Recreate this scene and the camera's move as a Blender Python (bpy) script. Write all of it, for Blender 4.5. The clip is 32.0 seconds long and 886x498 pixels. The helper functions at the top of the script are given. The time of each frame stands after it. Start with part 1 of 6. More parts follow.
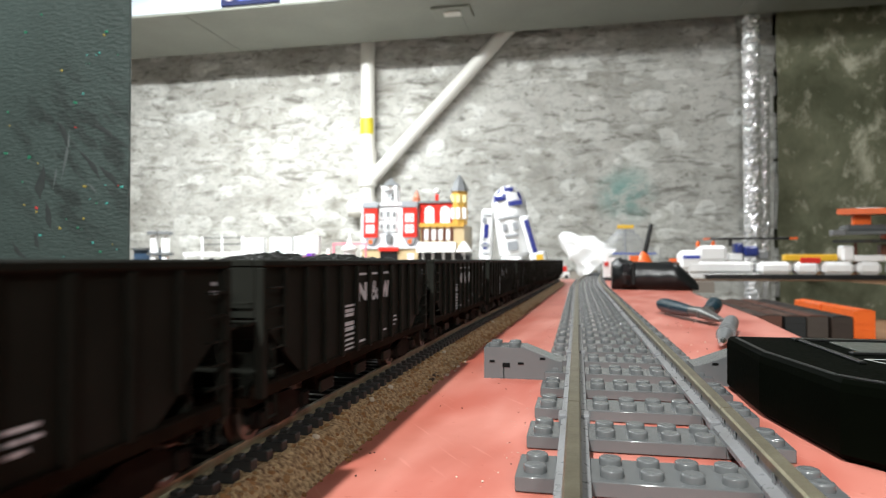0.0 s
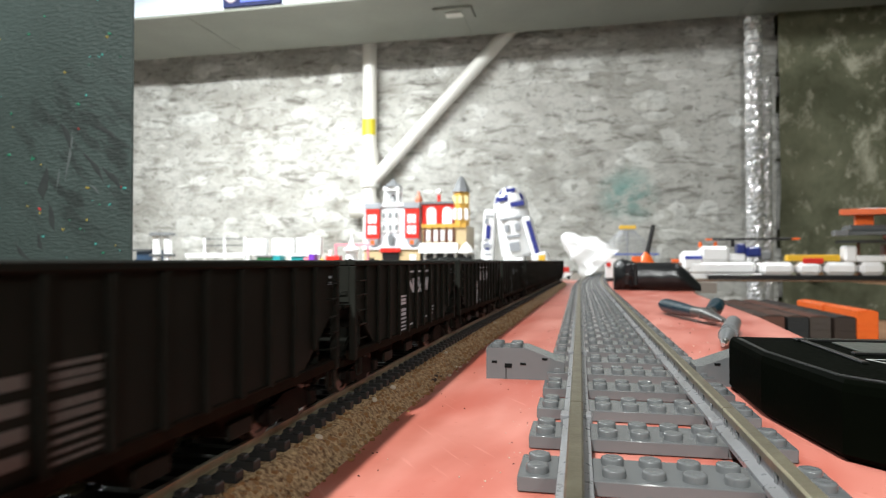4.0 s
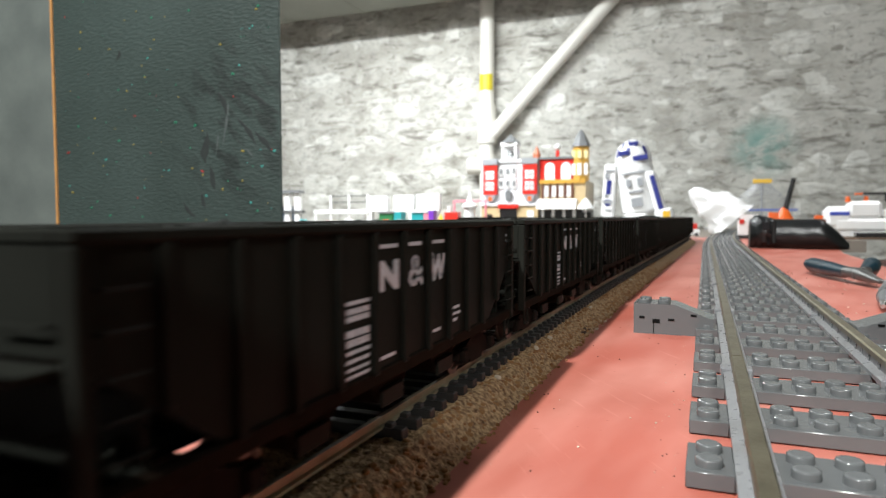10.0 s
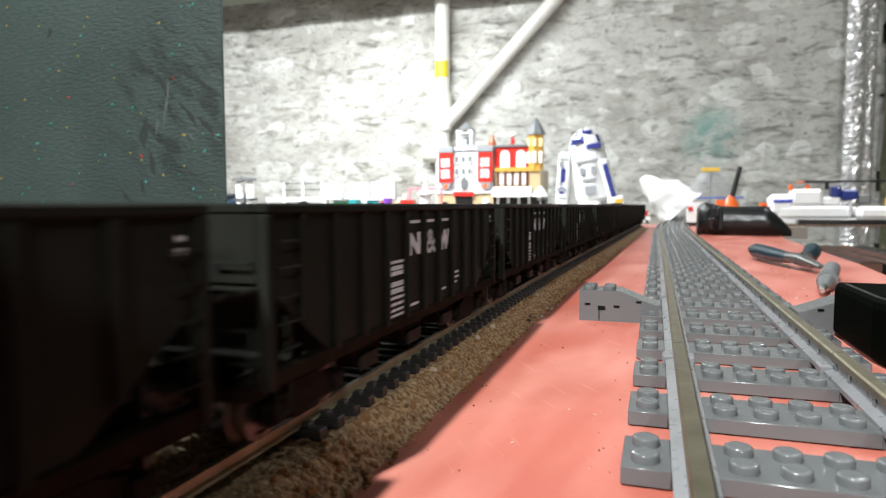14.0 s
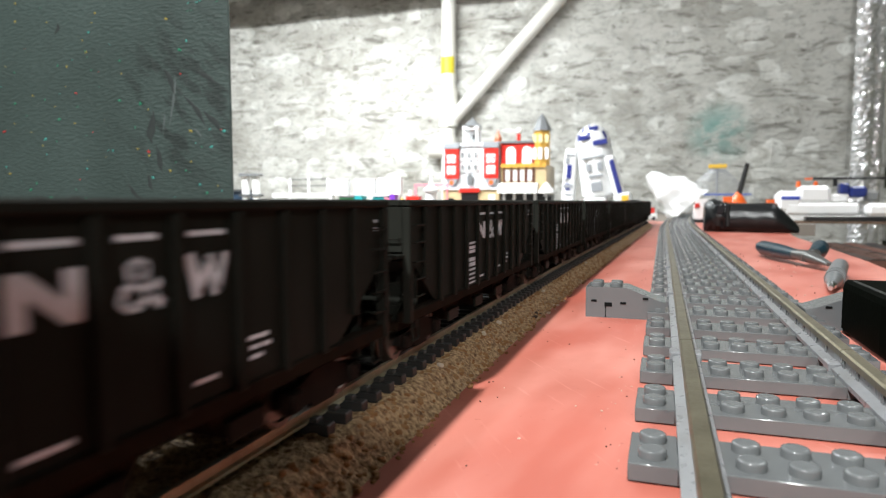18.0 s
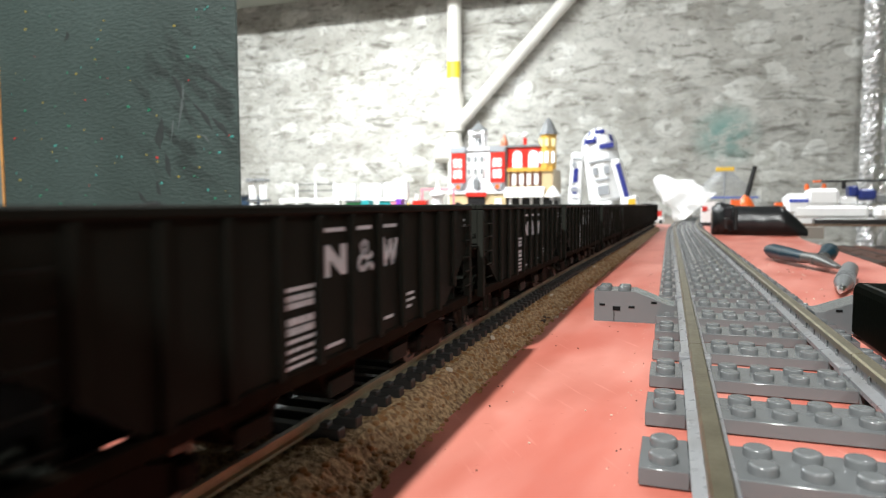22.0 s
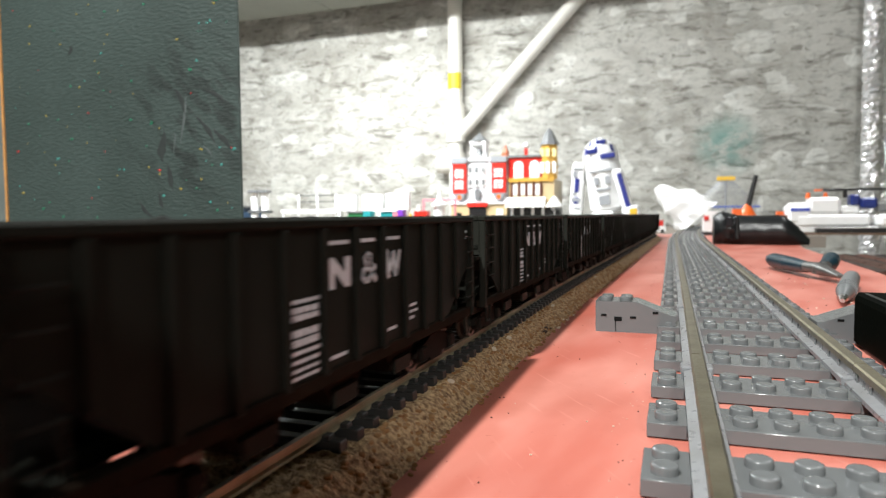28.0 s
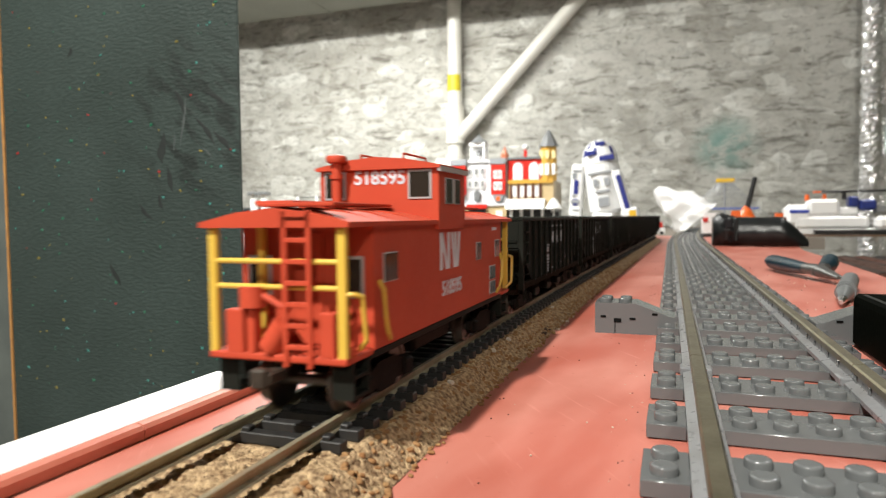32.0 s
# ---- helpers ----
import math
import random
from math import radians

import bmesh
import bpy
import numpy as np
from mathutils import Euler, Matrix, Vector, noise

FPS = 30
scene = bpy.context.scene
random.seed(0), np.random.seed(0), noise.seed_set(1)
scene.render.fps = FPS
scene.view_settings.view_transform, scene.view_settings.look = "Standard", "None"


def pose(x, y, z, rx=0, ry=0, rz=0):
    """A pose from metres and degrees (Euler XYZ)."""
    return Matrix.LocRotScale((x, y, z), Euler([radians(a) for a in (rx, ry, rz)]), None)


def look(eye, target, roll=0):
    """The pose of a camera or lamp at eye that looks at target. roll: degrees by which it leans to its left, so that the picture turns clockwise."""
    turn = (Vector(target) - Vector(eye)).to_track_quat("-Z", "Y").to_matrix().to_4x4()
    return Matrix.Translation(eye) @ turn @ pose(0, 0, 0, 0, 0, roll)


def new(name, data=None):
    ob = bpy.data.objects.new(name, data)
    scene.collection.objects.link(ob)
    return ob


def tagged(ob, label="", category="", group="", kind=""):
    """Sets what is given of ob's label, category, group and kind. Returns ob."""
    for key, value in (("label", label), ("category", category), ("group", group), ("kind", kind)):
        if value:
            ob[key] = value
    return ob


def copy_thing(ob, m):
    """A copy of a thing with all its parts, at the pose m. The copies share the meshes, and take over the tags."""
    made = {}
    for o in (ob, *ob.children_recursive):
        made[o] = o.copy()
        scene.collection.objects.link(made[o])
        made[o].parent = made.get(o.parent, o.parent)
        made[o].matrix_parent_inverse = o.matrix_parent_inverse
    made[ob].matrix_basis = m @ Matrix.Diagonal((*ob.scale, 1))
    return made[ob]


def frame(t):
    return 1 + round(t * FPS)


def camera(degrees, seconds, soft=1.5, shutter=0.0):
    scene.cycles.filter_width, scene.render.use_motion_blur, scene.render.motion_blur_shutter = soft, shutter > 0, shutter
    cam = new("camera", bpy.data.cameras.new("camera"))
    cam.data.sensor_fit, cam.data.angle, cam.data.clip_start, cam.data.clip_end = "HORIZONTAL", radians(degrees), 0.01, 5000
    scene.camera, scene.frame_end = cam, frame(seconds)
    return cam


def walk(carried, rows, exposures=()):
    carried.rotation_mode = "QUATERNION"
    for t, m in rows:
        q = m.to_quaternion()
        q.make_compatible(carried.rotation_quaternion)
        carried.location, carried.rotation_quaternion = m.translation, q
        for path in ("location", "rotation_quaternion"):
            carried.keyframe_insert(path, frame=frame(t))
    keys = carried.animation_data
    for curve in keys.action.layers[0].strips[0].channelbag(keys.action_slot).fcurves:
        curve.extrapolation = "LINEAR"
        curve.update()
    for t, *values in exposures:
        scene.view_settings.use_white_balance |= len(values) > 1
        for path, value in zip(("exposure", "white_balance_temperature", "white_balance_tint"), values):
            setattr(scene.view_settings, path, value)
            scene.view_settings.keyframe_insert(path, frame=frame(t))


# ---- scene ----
cam = camera(68.86, 32.0, 1.15, 1.1)
cam.data.dof.use_dof, cam.data.dof.focus_distance, cam.data.dof.aperture_fstop = True, 0.19, 30.0


def view(x, y, z, yaw, pitch, roll):
    return pose(x, y, z, 90 + pitch, 0, yaw) @ pose(0, 0, 0, 0, 0, roll)


# seconds, eye in metres, yaw, pitch, roll in degrees
PATH = [
    (0.0, -0.0189, -0.1359, 0.0488, 11.76, 0.97, -0.03),
    (0.5, -0.0190, -0.1367, 0.0487, 11.80, 1.04, -0.06),
    (1.0, -0.0187, -0.1371, 0.0489, 11.88, 1.02, -0.13),
    (1.5, -0.0187, -0.1371, 0.0488, 11.88, 1.04, -0.07),
    (2.0, -0.0188, -0.1374, 0.0491, 11.93, 1.04, -0.05),
    (2.5, -0.0189, -0.1374, 0.0490, 11.89, 1.10, -0.15),
    (4.5, -0.0188, -0.1362, 0.0487, 11.95, 0.98, -0.08),
    (5.0, -0.0173, -0.1383, 0.0528, 11.48, 0.89, -1.35),
    (5.5, -0.0163, -0.1457, 0.0675, 13.23, 2.82, -2.29),
    (6.0, -0.0152, -0.1500, 0.0700, 14.65, 0.34, -2.06),
    (6.5, -0.0153, -0.1484, 0.0692, 14.39, -0.89, -2.21),
    (7.0, -0.0154, -0.1473, 0.0677, 14.21, -0.99, -1.75),
    (7.5, -0.0155, -0.1464, 0.0670, 14.22, -1.00, -1.77),
    (8.0, -0.0165, -0.1475, 0.0662, 14.28, -1.21, -1.64),
    (8.5, -0.0189, -0.1501, 0.0681, 16.27, -1.59, -2.96),
    (9.0, -0.0255, -0.1585, 0.0607, 21.64, -2.50, -2.24),
    (9.5, -0.0300, -0.1577, 0.0514, 22.27, -2.86, 0.03),
    (10.0, -0.0295, -0.1557, 0.0498, 22.02, -2.84, -0.10),
    (10.5, -0.0296, -0.1535, 0.0493, 21.86, -4.17, -0.19),
    (11.0, -0.0290, -0.1545, 0.0498, 21.37, -4.19, -0.35),
    (11.5, -0.0264, -0.1431, 0.0487, 17.16, -3.33, -0.08),
    (12.0, -0.0267, -0.1442, 0.0484, 17.29, -3.04, -0.05),
    (12.5, -0.0269, -0.1442, 0.0485, 17.62, -3.39, -0.02),
    (13.0, -0.0269, -0.1443, 0.0485, 17.85, -3.64, -0.04),
    (13.5, -0.0270, -0.1448, 0.0487, 18.05, -3.85, -0.06),
    (14.0, -0.0270, -0.1445, 0.0486, 18.22, -3.90, -0.11),
    (14.5, -0.0270, -0.1445, 0.0485, 18.38, -4.00, -0.12),
    (16.5, -0.0271, -0.1448, 0.0486, 18.62, -4.18, -0.12),
    (17.0, -0.0274, -0.1447, 0.0485, 18.59, -4.25, 0.04),
    (17.5, -0.0273, -0.1447, 0.0486, 18.68, -4.26, -0.06),
    (18.0, -0.0273, -0.1448, 0.0486, 18.72, -4.24, -0.00),
    (18.5, -0.0273, -0.1444, 0.0484, 18.75, -4.21, 0.03),
    (19.0, -0.0273, -0.1447, 0.0486, 18.83, -4.15, -0.03),
    (19.5, -0.0273, -0.1449, 0.0486, 18.80, -4.10, 0.02),
    (20.0, -0.0273, -0.1448, 0.0486, 18.95, -3.88, -0.12),
    (20.5, -0.0277, -0.1449, 0.0486, 19.11, -3.98, -0.24),
    (21.0, -0.0275, -0.1450, 0.0487, 19.31, -3.93, -0.27),
    (21.5, -0.0277, -0.1450, 0.0487, 19.31, -3.88, -0.32),
    (22.0, -0.0277, -0.1453, 0.0487, 19.30, -3.86, -0.25),
    (22.5, -0.0277, -0.1450, 0.0487, 19.30, -3.81, -0.25),
    (23.0, -0.0277, -0.1450, 0.0487, 19.30, -3.81, -0.25),
    (23.5, -0.0276, -0.1451, 0.0487, 19.33, -3.77, -0.32),
    (24.0, -0.0276, -0.1451, 0.0486, 19.32, -3.77, -0.27),
    (24.5, -0.0276, -0.1448, 0.0486, 19.13, -3.73, -0.27),
    (25.0, -0.0276, -0.1446, 0.0486, 19.12, -3.72, -0.20),
    (25.5, -0.0278, -0.1448, 0.0486, 19.13, -3.67, -0.20),
    (27.5, -0.0275, -0.1456, 0.0488, 19.38, -3.17, -0.37),
    (28.0, -0.0273, -0.1459, 0.0491, 19.45, -2.94, -0.52),
    (28.5, -0.0273, -0.1459, 0.0490, 19.46, -2.87, -0.50),
    (29.0, -0.0274, -0.1460, 0.0489, 19.45, -2.82, -0.42),
    (29.5, -0.0274, -0.1459, 0.0489, 19.44, -2.86, -0.38),
    (30.0, -0.0274, -0.1455, 0.0488, 19.30, -2.87, -0.37),
    (30.5, -0.0273, -0.1456, 0.0489, 19.32, -2.66, -0.47),
    (31.0, -0.0273, -0.1462, 0.0491, 19.34, -2.63, -0.53),
    (31.5, -0.0273, -0.1459, 0.0490, 19.34, -2.75, -0.43),
    (32.0, -0.0273, -0.1463, 0.0490, 19.39, -2.78, -0.52),
]
EXPOSURES = [(t, e, k, 6.8) for t, e, k in [(0.0, -0.2, 6080), (4.6, -0.2, 6080), (5.5, -0.75, 6200), (6.0, -1.1, 6350), (7.0, -0.72, 6150), (8.0, -0.5, 6080), (8.6, -0.55, 6080), (9.2, -0.42, 6080), (10.0, -0.28, 6080), (11.5, -0.12, 6000), (13.0, -0.07, 6000), (29.0, -0.06, 6150), (30.0, 0.0, 6200), (31.0, -0.28, 6450), (32.0, -0.35, 6550)]]
walk(cam, [(t, view(*p)) for t, *p in PATH], EXPOSURES)

# ---------------------------------------------------------------- light
world = bpy.data.worlds.new("world")
world.use_nodes = True
world.node_tree.nodes["Background"].inputs[0].default_value = (0.9, 0.95, 1.0, 1)
world.node_tree.nodes["Background"].inputs[1].default_value = 0.02
scene.world = world


def lamp(name, kind, place, watts, size, colour, target=None, size_y=None):
    data = bpy.data.lights.new(name, kind)
    data.energy, data.color = watts, colour
    if kind == "AREA":
        data.shape, data.size, data.size_y = "RECTANGLE", size, size_y or size
    else:
        data.shadow_soft_size = size
    ob = new(name, data)
    ob.matrix_basis = look(place, target) if target else Matrix.Translation(place)
    return ob


# the bulb over the bench behind the lens, a work lamp to its right, the tube hung over the far shelf, added fills over
# the aisle and the side shelf
narrowed = lamp("ceiling_bulb", "SPOT", (-0.36, -0.97, 1.30), 285, 0.03, (1.0, 0.96, 0.90), (-0.35, -0.90, 0.0))
# cone narrowed to keep this bulb's light off the upper far wall
narrowed.data.spot_size, narrowed.data.spot_blend = radians(152), 0.35
lamp("work_lamp", "POINT", (0.62, -1.50, 0.82), 62, 0.05, (1.0, 0.95, 0.86))
lamp("shelf_tube", "AREA", (-1.50, 1.9, 1.27), 110, 1.2, (1.0, 0.99, 0.95), (-1.50, 2.08, 0.0), 0.05)
# unseen fill lights, added to brighten the aisle, house fronts and side wall
lamp("aisle_bulb", "POINT", (-0.60, 1.12, 1.34), 34, 0.06, (1.0, 0.98, 0.95))
lamp("side_bulb", "POINT", (0.62, 1.55, 1.36), 30, 0.06, (1.0, 0.97, 0.92))

# ---------------------------------------------------------------- materials
MATS = {}


def mat(name, colour, rough=0.5, metal=0.0, other=None, grain=0.01, mix=0.5, bump=0.0, fine=0.0, fine_size=0.002, spread=0.0, detail=4.0, coat=0.0, spec=0.5):
    """A surface with two colours mixed by noise of the given grain (metres), bump in metres, and random change from object to object."""
    if name in MATS:
        return MATS[name]
    m = bpy.data.materials.new(name)
    m.use_nodes = True
    MATS[name] = m
    nt = m.node_tree
    b = nt.nodes["Principled BSDF"]
    b.inputs["Roughness"].default_value, b.inputs["Metallic"].default_value = rough, metal
    b.inputs["Coat Weight"].default_value = coat
    b.inputs["Specular IOR Level"].default_value = spec
    co = nt.nodes.new("ShaderNodeTexCoord")
    noise_a = nt.nodes.new("ShaderNodeTexNoise")
    noise_a.inputs["Scale"].default_value = 1.0 / grain
    noise_a.inputs["Detail"].default_value = detail
    nt.links.new(co.outputs["Object"], noise_a.inputs["Vector"])
    ramp = nt.nodes.new("ShaderNodeMapRange")
    ramp.inputs["From Min"].default_value, ramp.inputs["From Max"].default_value = 0.5 - 0.22, 0.5 + 0.22
    ramp.inputs["To Max"].default_value = mix
    nt.links.new(noise_a.outputs["Fac"], ramp.inputs["Value"])
    blend = nt.nodes.new("ShaderNodeMix")
    blend.data_type = "RGBA"
    blend.inputs[6].default_value = (*colour, 1)
    blend.inputs[7].default_value = (*(other or tuple(c * 0.7 for c in colour)), 1)
    nt.links.new(ramp.outputs["Result"], blend.inputs[0])
    last = blend.outputs[2]
    if spread:
        info = nt.nodes.new("ShaderNodeObjectInfo")
        r2 = nt.nodes.new("ShaderNodeMapRange")
        r2.inputs["To Min"].default_value, r2.inputs["To Max"].default_value = 1 - spread, 1 + spread
        nt.links.new(info.outputs["Random"], r2.inputs["Value"])
        hsv = nt.nodes.new("ShaderNodeHueSaturation")
        nt.links.new(r2.outputs["Result"], hsv.inputs["Value"])
        nt.links.new(last, hsv.inputs["Color"])
        last = hsv.outputs["Color"]
    nt.links.new(last, b.inputs["Base Color"])
    noise_b = nt.nodes.new("ShaderNodeTexNoise")
    noise_b.inputs["Scale"].default_value = 1.0 / fine_size
    noise_b.inputs["Detail"].default_value = 3.0
    nt.links.new(co.outputs["Object"], noise_b.inputs["Vector"])
    rr = nt.nodes.new("ShaderNodeMapRange")
    rr.inputs["To Min"].default_value, rr.inputs["To Max"].default_value = max(0.02, rough - 0.1), min(1, rough + 0.1)
    nt.links.new(noise_b.outputs["Fac"], rr.inputs["Value"])
    nt.links.new(rr.outputs["Result"], b.inputs["Roughness"])
    if bump or fine:
        b1 = nt.nodes.new("ShaderNodeBump")
        b1.inputs["Distance"].default_value, b1.inputs["Strength"].default_value = bump or 1e-5, 1.0
        nt.links.new(noise_a.outputs["Fac"], b1.inputs["Height"])
        b2 = nt.nodes.new("ShaderNodeBump")
        b2.inputs["Distance"].default_value, b2.inputs["Strength"].default_value = fine or 1e-6, 1.0
        nt.links.new(noise_b.outputs["Fac"], b2.inputs["Height"])
        nt.links.new(b1.outputs["Normal"], b2.inputs["Normal"])
        nt.links.new(b2.outputs["Normal"], b.inputs["Normal"])
    return m


def glassy(name, colour=(1, 1, 1), rough=0.02):
    if name in MATS:
        return MATS[name]
    m = bpy.data.materials.new(name)
    m.use_nodes = True
    b = m.node_tree.nodes["Principled BSDF"]
    b.inputs["Base Color"].default_value = (*colour, 1)
    b.inputs["Transmission Weight"].default_value, b.inputs["Roughness"].default_value, b.inputs["IOR"].default_value = 1.0, rough, 1.2
    MATS[name] = m
    return m


def wall_mat(name, light, dark):
    """Brushed whitewash over rough stone: streaky stains along the courses, fine grain, and one teal stain by its place."""
    m = bpy.data.materials.new(name)
    m.use_nodes = True
    nt = m.node_tree
    b = nt.nodes["Principled BSDF"]
    b.inputs["Roughness"].default_value = 0.88
    geo = nt.nodes.new("ShaderNodeNewGeometry")
    def noise_at(scale, stretch, detail, lo, hi):
        mp = nt.nodes.new("ShaderNodeMapping")
        mp.inputs["Scale"].default_value = (scale, scale, scale * stretch)
        n = nt.nodes.new("ShaderNodeTexNoise")
        n.inputs["Scale"].default_value, n.inputs["Detail"].default_value, n.inputs["Roughness"].default_value = 1.0, detail, 0.62
        n.inputs["Distortion"].default_value = 0.6
        r = nt.nodes.new("ShaderNodeMapRange")
        r.inputs["From Min"].default_value, r.inputs["From Max"].default_value = lo, hi
        nt.links.new(geo.outputs["Position"], mp.inputs["Vector"])
        nt.links.new(mp.outputs["Vector"], n.inputs["Vector"])
        nt.links.new(n.outputs["Fac"], r.inputs["Value"])
        return n, r.outputs["Result"]
    def mixed(fac, a, c):
        k = nt.nodes.new("ShaderNodeMix")
        k.data_type = "RGBA"
        nt.links.new(fac, k.inputs[0])
        if isinstance(a, tuple):
            k.inputs[6].default_value = (*a, 1)
        else:
            nt.links.new(a, k.inputs[6])
        k.inputs[7].default_value = (*c, 1)
        return k.outputs[2]
    big, f1 = noise_at(3.6, 1.25, 6.0, 0.44, 0.66)
    streak, f2 = noise_at(8.0, 1.9, 7.0, 0.53, 0.76)
    grain, f3 = noise_at(24.0, 1.5, 6.0, 0.49, 0.76)
    col = mixed(f1, light, tuple(0.5 * (p + q) for p, q in zip(light, dark)))
    col = mixed(f2, col, dark)
    col = mixed(f3, col, tuple(0.55 * p for p in light))
    crack, f5 = noise_at(5.5, 5.0, 7.0, 0.575, 0.66)
    half = nt.nodes.new("ShaderNodeMath")
    half.operation = "MULTIPLY"
    half.inputs[1].default_value = 0.65
    nt.links.new(f5, half.inputs[0])
    col = mixed(half.outputs[0], col, tuple(0.55 * p for p in dark))
    chip, f6 = noise_at(15.0, 2.4, 7.0, 0.585, 0.64)
    some = nt.nodes.new("ShaderNodeMath")
    some.operation = "MULTIPLY"
    some.inputs[1].default_value = 0.6
    nt.links.new(f6, some.inputs[0])
    col = mixed(some.outputs[0], col, tuple(0.6 * p for p in dark))
    away = nt.nodes.new("ShaderNodeVectorMath")
    away.operation = "DISTANCE"
    away.inputs[1].default_value = (0.215, 3.185, 0.375)
    nt.links.new(geo.outputs["Position"], away.inputs[0])
    near = nt.nodes.new("ShaderNodeMapRange")
    near.inputs["From Min"].default_value, near.inputs["From Max"].default_value, near.inputs["To Min"].default_value, near.inputs["To Max"].default_value = 0.03, 0.17, 1.0, 0.0
    nt.links.new(away.outputs["Value"], near.inputs["Value"])
    spot = nt.nodes.new("ShaderNodeMath")
    spot.operation = "MULTIPLY"
    nt.links.new(near.outputs["Result"], spot.inputs[0])
    _, f4 = noise_at(9.0, 1.3, 4.0, 0.36, 0.54)
    nt.links.new(f4, spot.inputs[1])
    col = mixed(spot.outputs[0], col, (0.17, 0.30, 0.27))
    nt.links.new(col, b.inputs["Base Color"])
    b1 = nt.nodes.new("ShaderNodeBump")
    b1.inputs["Distance"].default_value = 0.012
    nt.links.new(streak.outputs["Fac"], b1.inputs["Height"])
    b2 = nt.nodes.new("ShaderNodeBump")
    b2.inputs["Distance"].default_value = 0.009
    nt.links.new(grain.outputs["Fac"], b2.inputs["Height"])
    nt.links.new(b1.outputs["Normal"], b2.inputs["Normal"])
    nt.links.new(b2.outputs["Normal"], b.inputs["Normal"])
    MATS[name] = m
    return m


def flake_mat(name, base, mid, pale):
    """Dark concrete with patches of pale flaking paint."""
    m = bpy.data.materials.new(name)
    m.use_nodes = True
    nt = m.node_tree
    b = nt.nodes["Principled BSDF"]
    b.inputs["Roughness"].default_value = 0.85
    geo = nt.nodes.new("ShaderNodeNewGeometry")
    col = None
    for scale, detail, lo, hi, colour in (((3, 3, 2.4), 6.0, 0.40, 0.66, mid), ((6, 6, 4.5), 8.0, 0.555, 0.66, pale), ((19, 19, 15), 6.0, 0.60, 0.72, pale)):
        mp = nt.nodes.new("ShaderNodeMapping")
        mp.inputs["Scale"].default_value = scale
        n = nt.nodes.new("ShaderNodeTexNoise")
        n.inputs["Scale"].default_value, n.inputs["Detail"].default_value, n.inputs["Roughness"].default_value, n.inputs["Distortion"].default_value = 1.0, detail, 0.66, 0.25
        r = nt.nodes.new("ShaderNodeMapRange")
        r.inputs["From Min"].default_value, r.inputs["From Max"].default_value, r.inputs["To Max"].default_value = lo, hi, 0.8
        k = nt.nodes.new("ShaderNodeMix")
        k.data_type = "RGBA"
        nt.links.new(geo.outputs["Position"], mp.inputs["Vector"])
        nt.links.new(mp.outputs["Vector"], n.inputs["Vector"])
        nt.links.new(n.outputs["Fac"], r.inputs["Value"])
        nt.links.new(r.outputs["Result"], k.inputs[0])
        k.inputs[6].default_value, k.inputs[7].default_value = (*base, 1), (*colour, 1)
        if col is not None:
            nt.links.new(col, k.inputs[6])
        col = k.outputs[2]
    nt.links.new(col, b.inputs["Base Color"])
    bp = nt.nodes.new("ShaderNodeBump")
    bp.inputs["Distance"].default_value = 0.006
    nt.links.new(n.outputs["Fac"], bp.inputs["Height"])
    nt.links.new(bp.outputs["Normal"], b.inputs["Normal"])
    MATS[name] = m
    return m


def brushed_mat(name, base, pale, deep):
    """Brushed bench paint: long soft strokes along y, blotches, and thin pale scratches."""
    m = bpy.data.materials.new(name)
    m.use_nodes = True
    nt = m.node_tree
    b = nt.nodes["Principled BSDF"]
    co = nt.nodes.new("ShaderNodeTexCoord")
    col, height = None, None
    for scale, turn, detail, lo, hi, most, colour in (((38, 9, 20), 12, 4.0, 0.38, 0.66, 0.8, pale), ((16, 16, 16), 0, 5.0, 0.50, 0.72, 0.6, deep), ((520, 34, 60), -34, 3.0, 0.64, 0.72, 0.5, pale), ((420, 420, 420), 0, 2.0, 0.70, 0.76, 0.6, deep)):
        rot = nt.nodes.new("ShaderNodeMapping")
        rot.inputs["Rotation"].default_value = (0, 0, radians(turn))
        mp = nt.nodes.new("ShaderNodeMapping")
        mp.inputs["Scale"].default_value = scale
        n = nt.nodes.new("ShaderNodeTexNoise")
        n.inputs["Scale"].default_value, n.inputs["Detail"].default_value = 1.0, detail
        r = nt.nodes.new("ShaderNodeMapRange")
        r.inputs["From Min"].default_value, r.inputs["From Max"].default_value, r.inputs["To Max"].default_value = lo, hi, most
        k = nt.nodes.new("ShaderNodeMix")
        k.data_type = "RGBA"
        k.inputs[6].default_value, k.inputs[7].default_value = (*base, 1), (*colour, 1)
        nt.links.new(co.outputs["Object"], rot.inputs["Vector"])
        nt.links.new(rot.outputs["Vector"], mp.inputs["Vector"])
        nt.links.new(mp.outputs["Vector"], n.inputs["Vector"])
        nt.links.new(n.outputs["Fac"], r.inputs["Value"])
        nt.links.new(r.outputs["Result"], k.inputs[0])
        if col is not None:
            nt.links.new(col, k.inputs[6])
        else:
            height = n.outputs["Fac"]
            gloss = nt.nodes.new("ShaderNodeMapRange")
            gloss.inputs["To Min"].default_value, gloss.inputs["To Max"].default_value = 0.32, 0.5
            nt.links.new(height, gloss.inputs["Value"])
            nt.links.new(gloss.outputs["Result"], b.inputs["Roughness"])
        col = k.outputs[2]
    nt.links.new(col, b.inputs["Base Color"])
    bp = nt.nodes.new("ShaderNodeBump")
    bp.inputs["Distance"].default_value = 0.0002
    nt.links.new(height, bp.inputs["Height"])
    nt.links.new(bp.outputs["Normal"], b.inputs["Normal"])
    MATS[name] = m
    return m


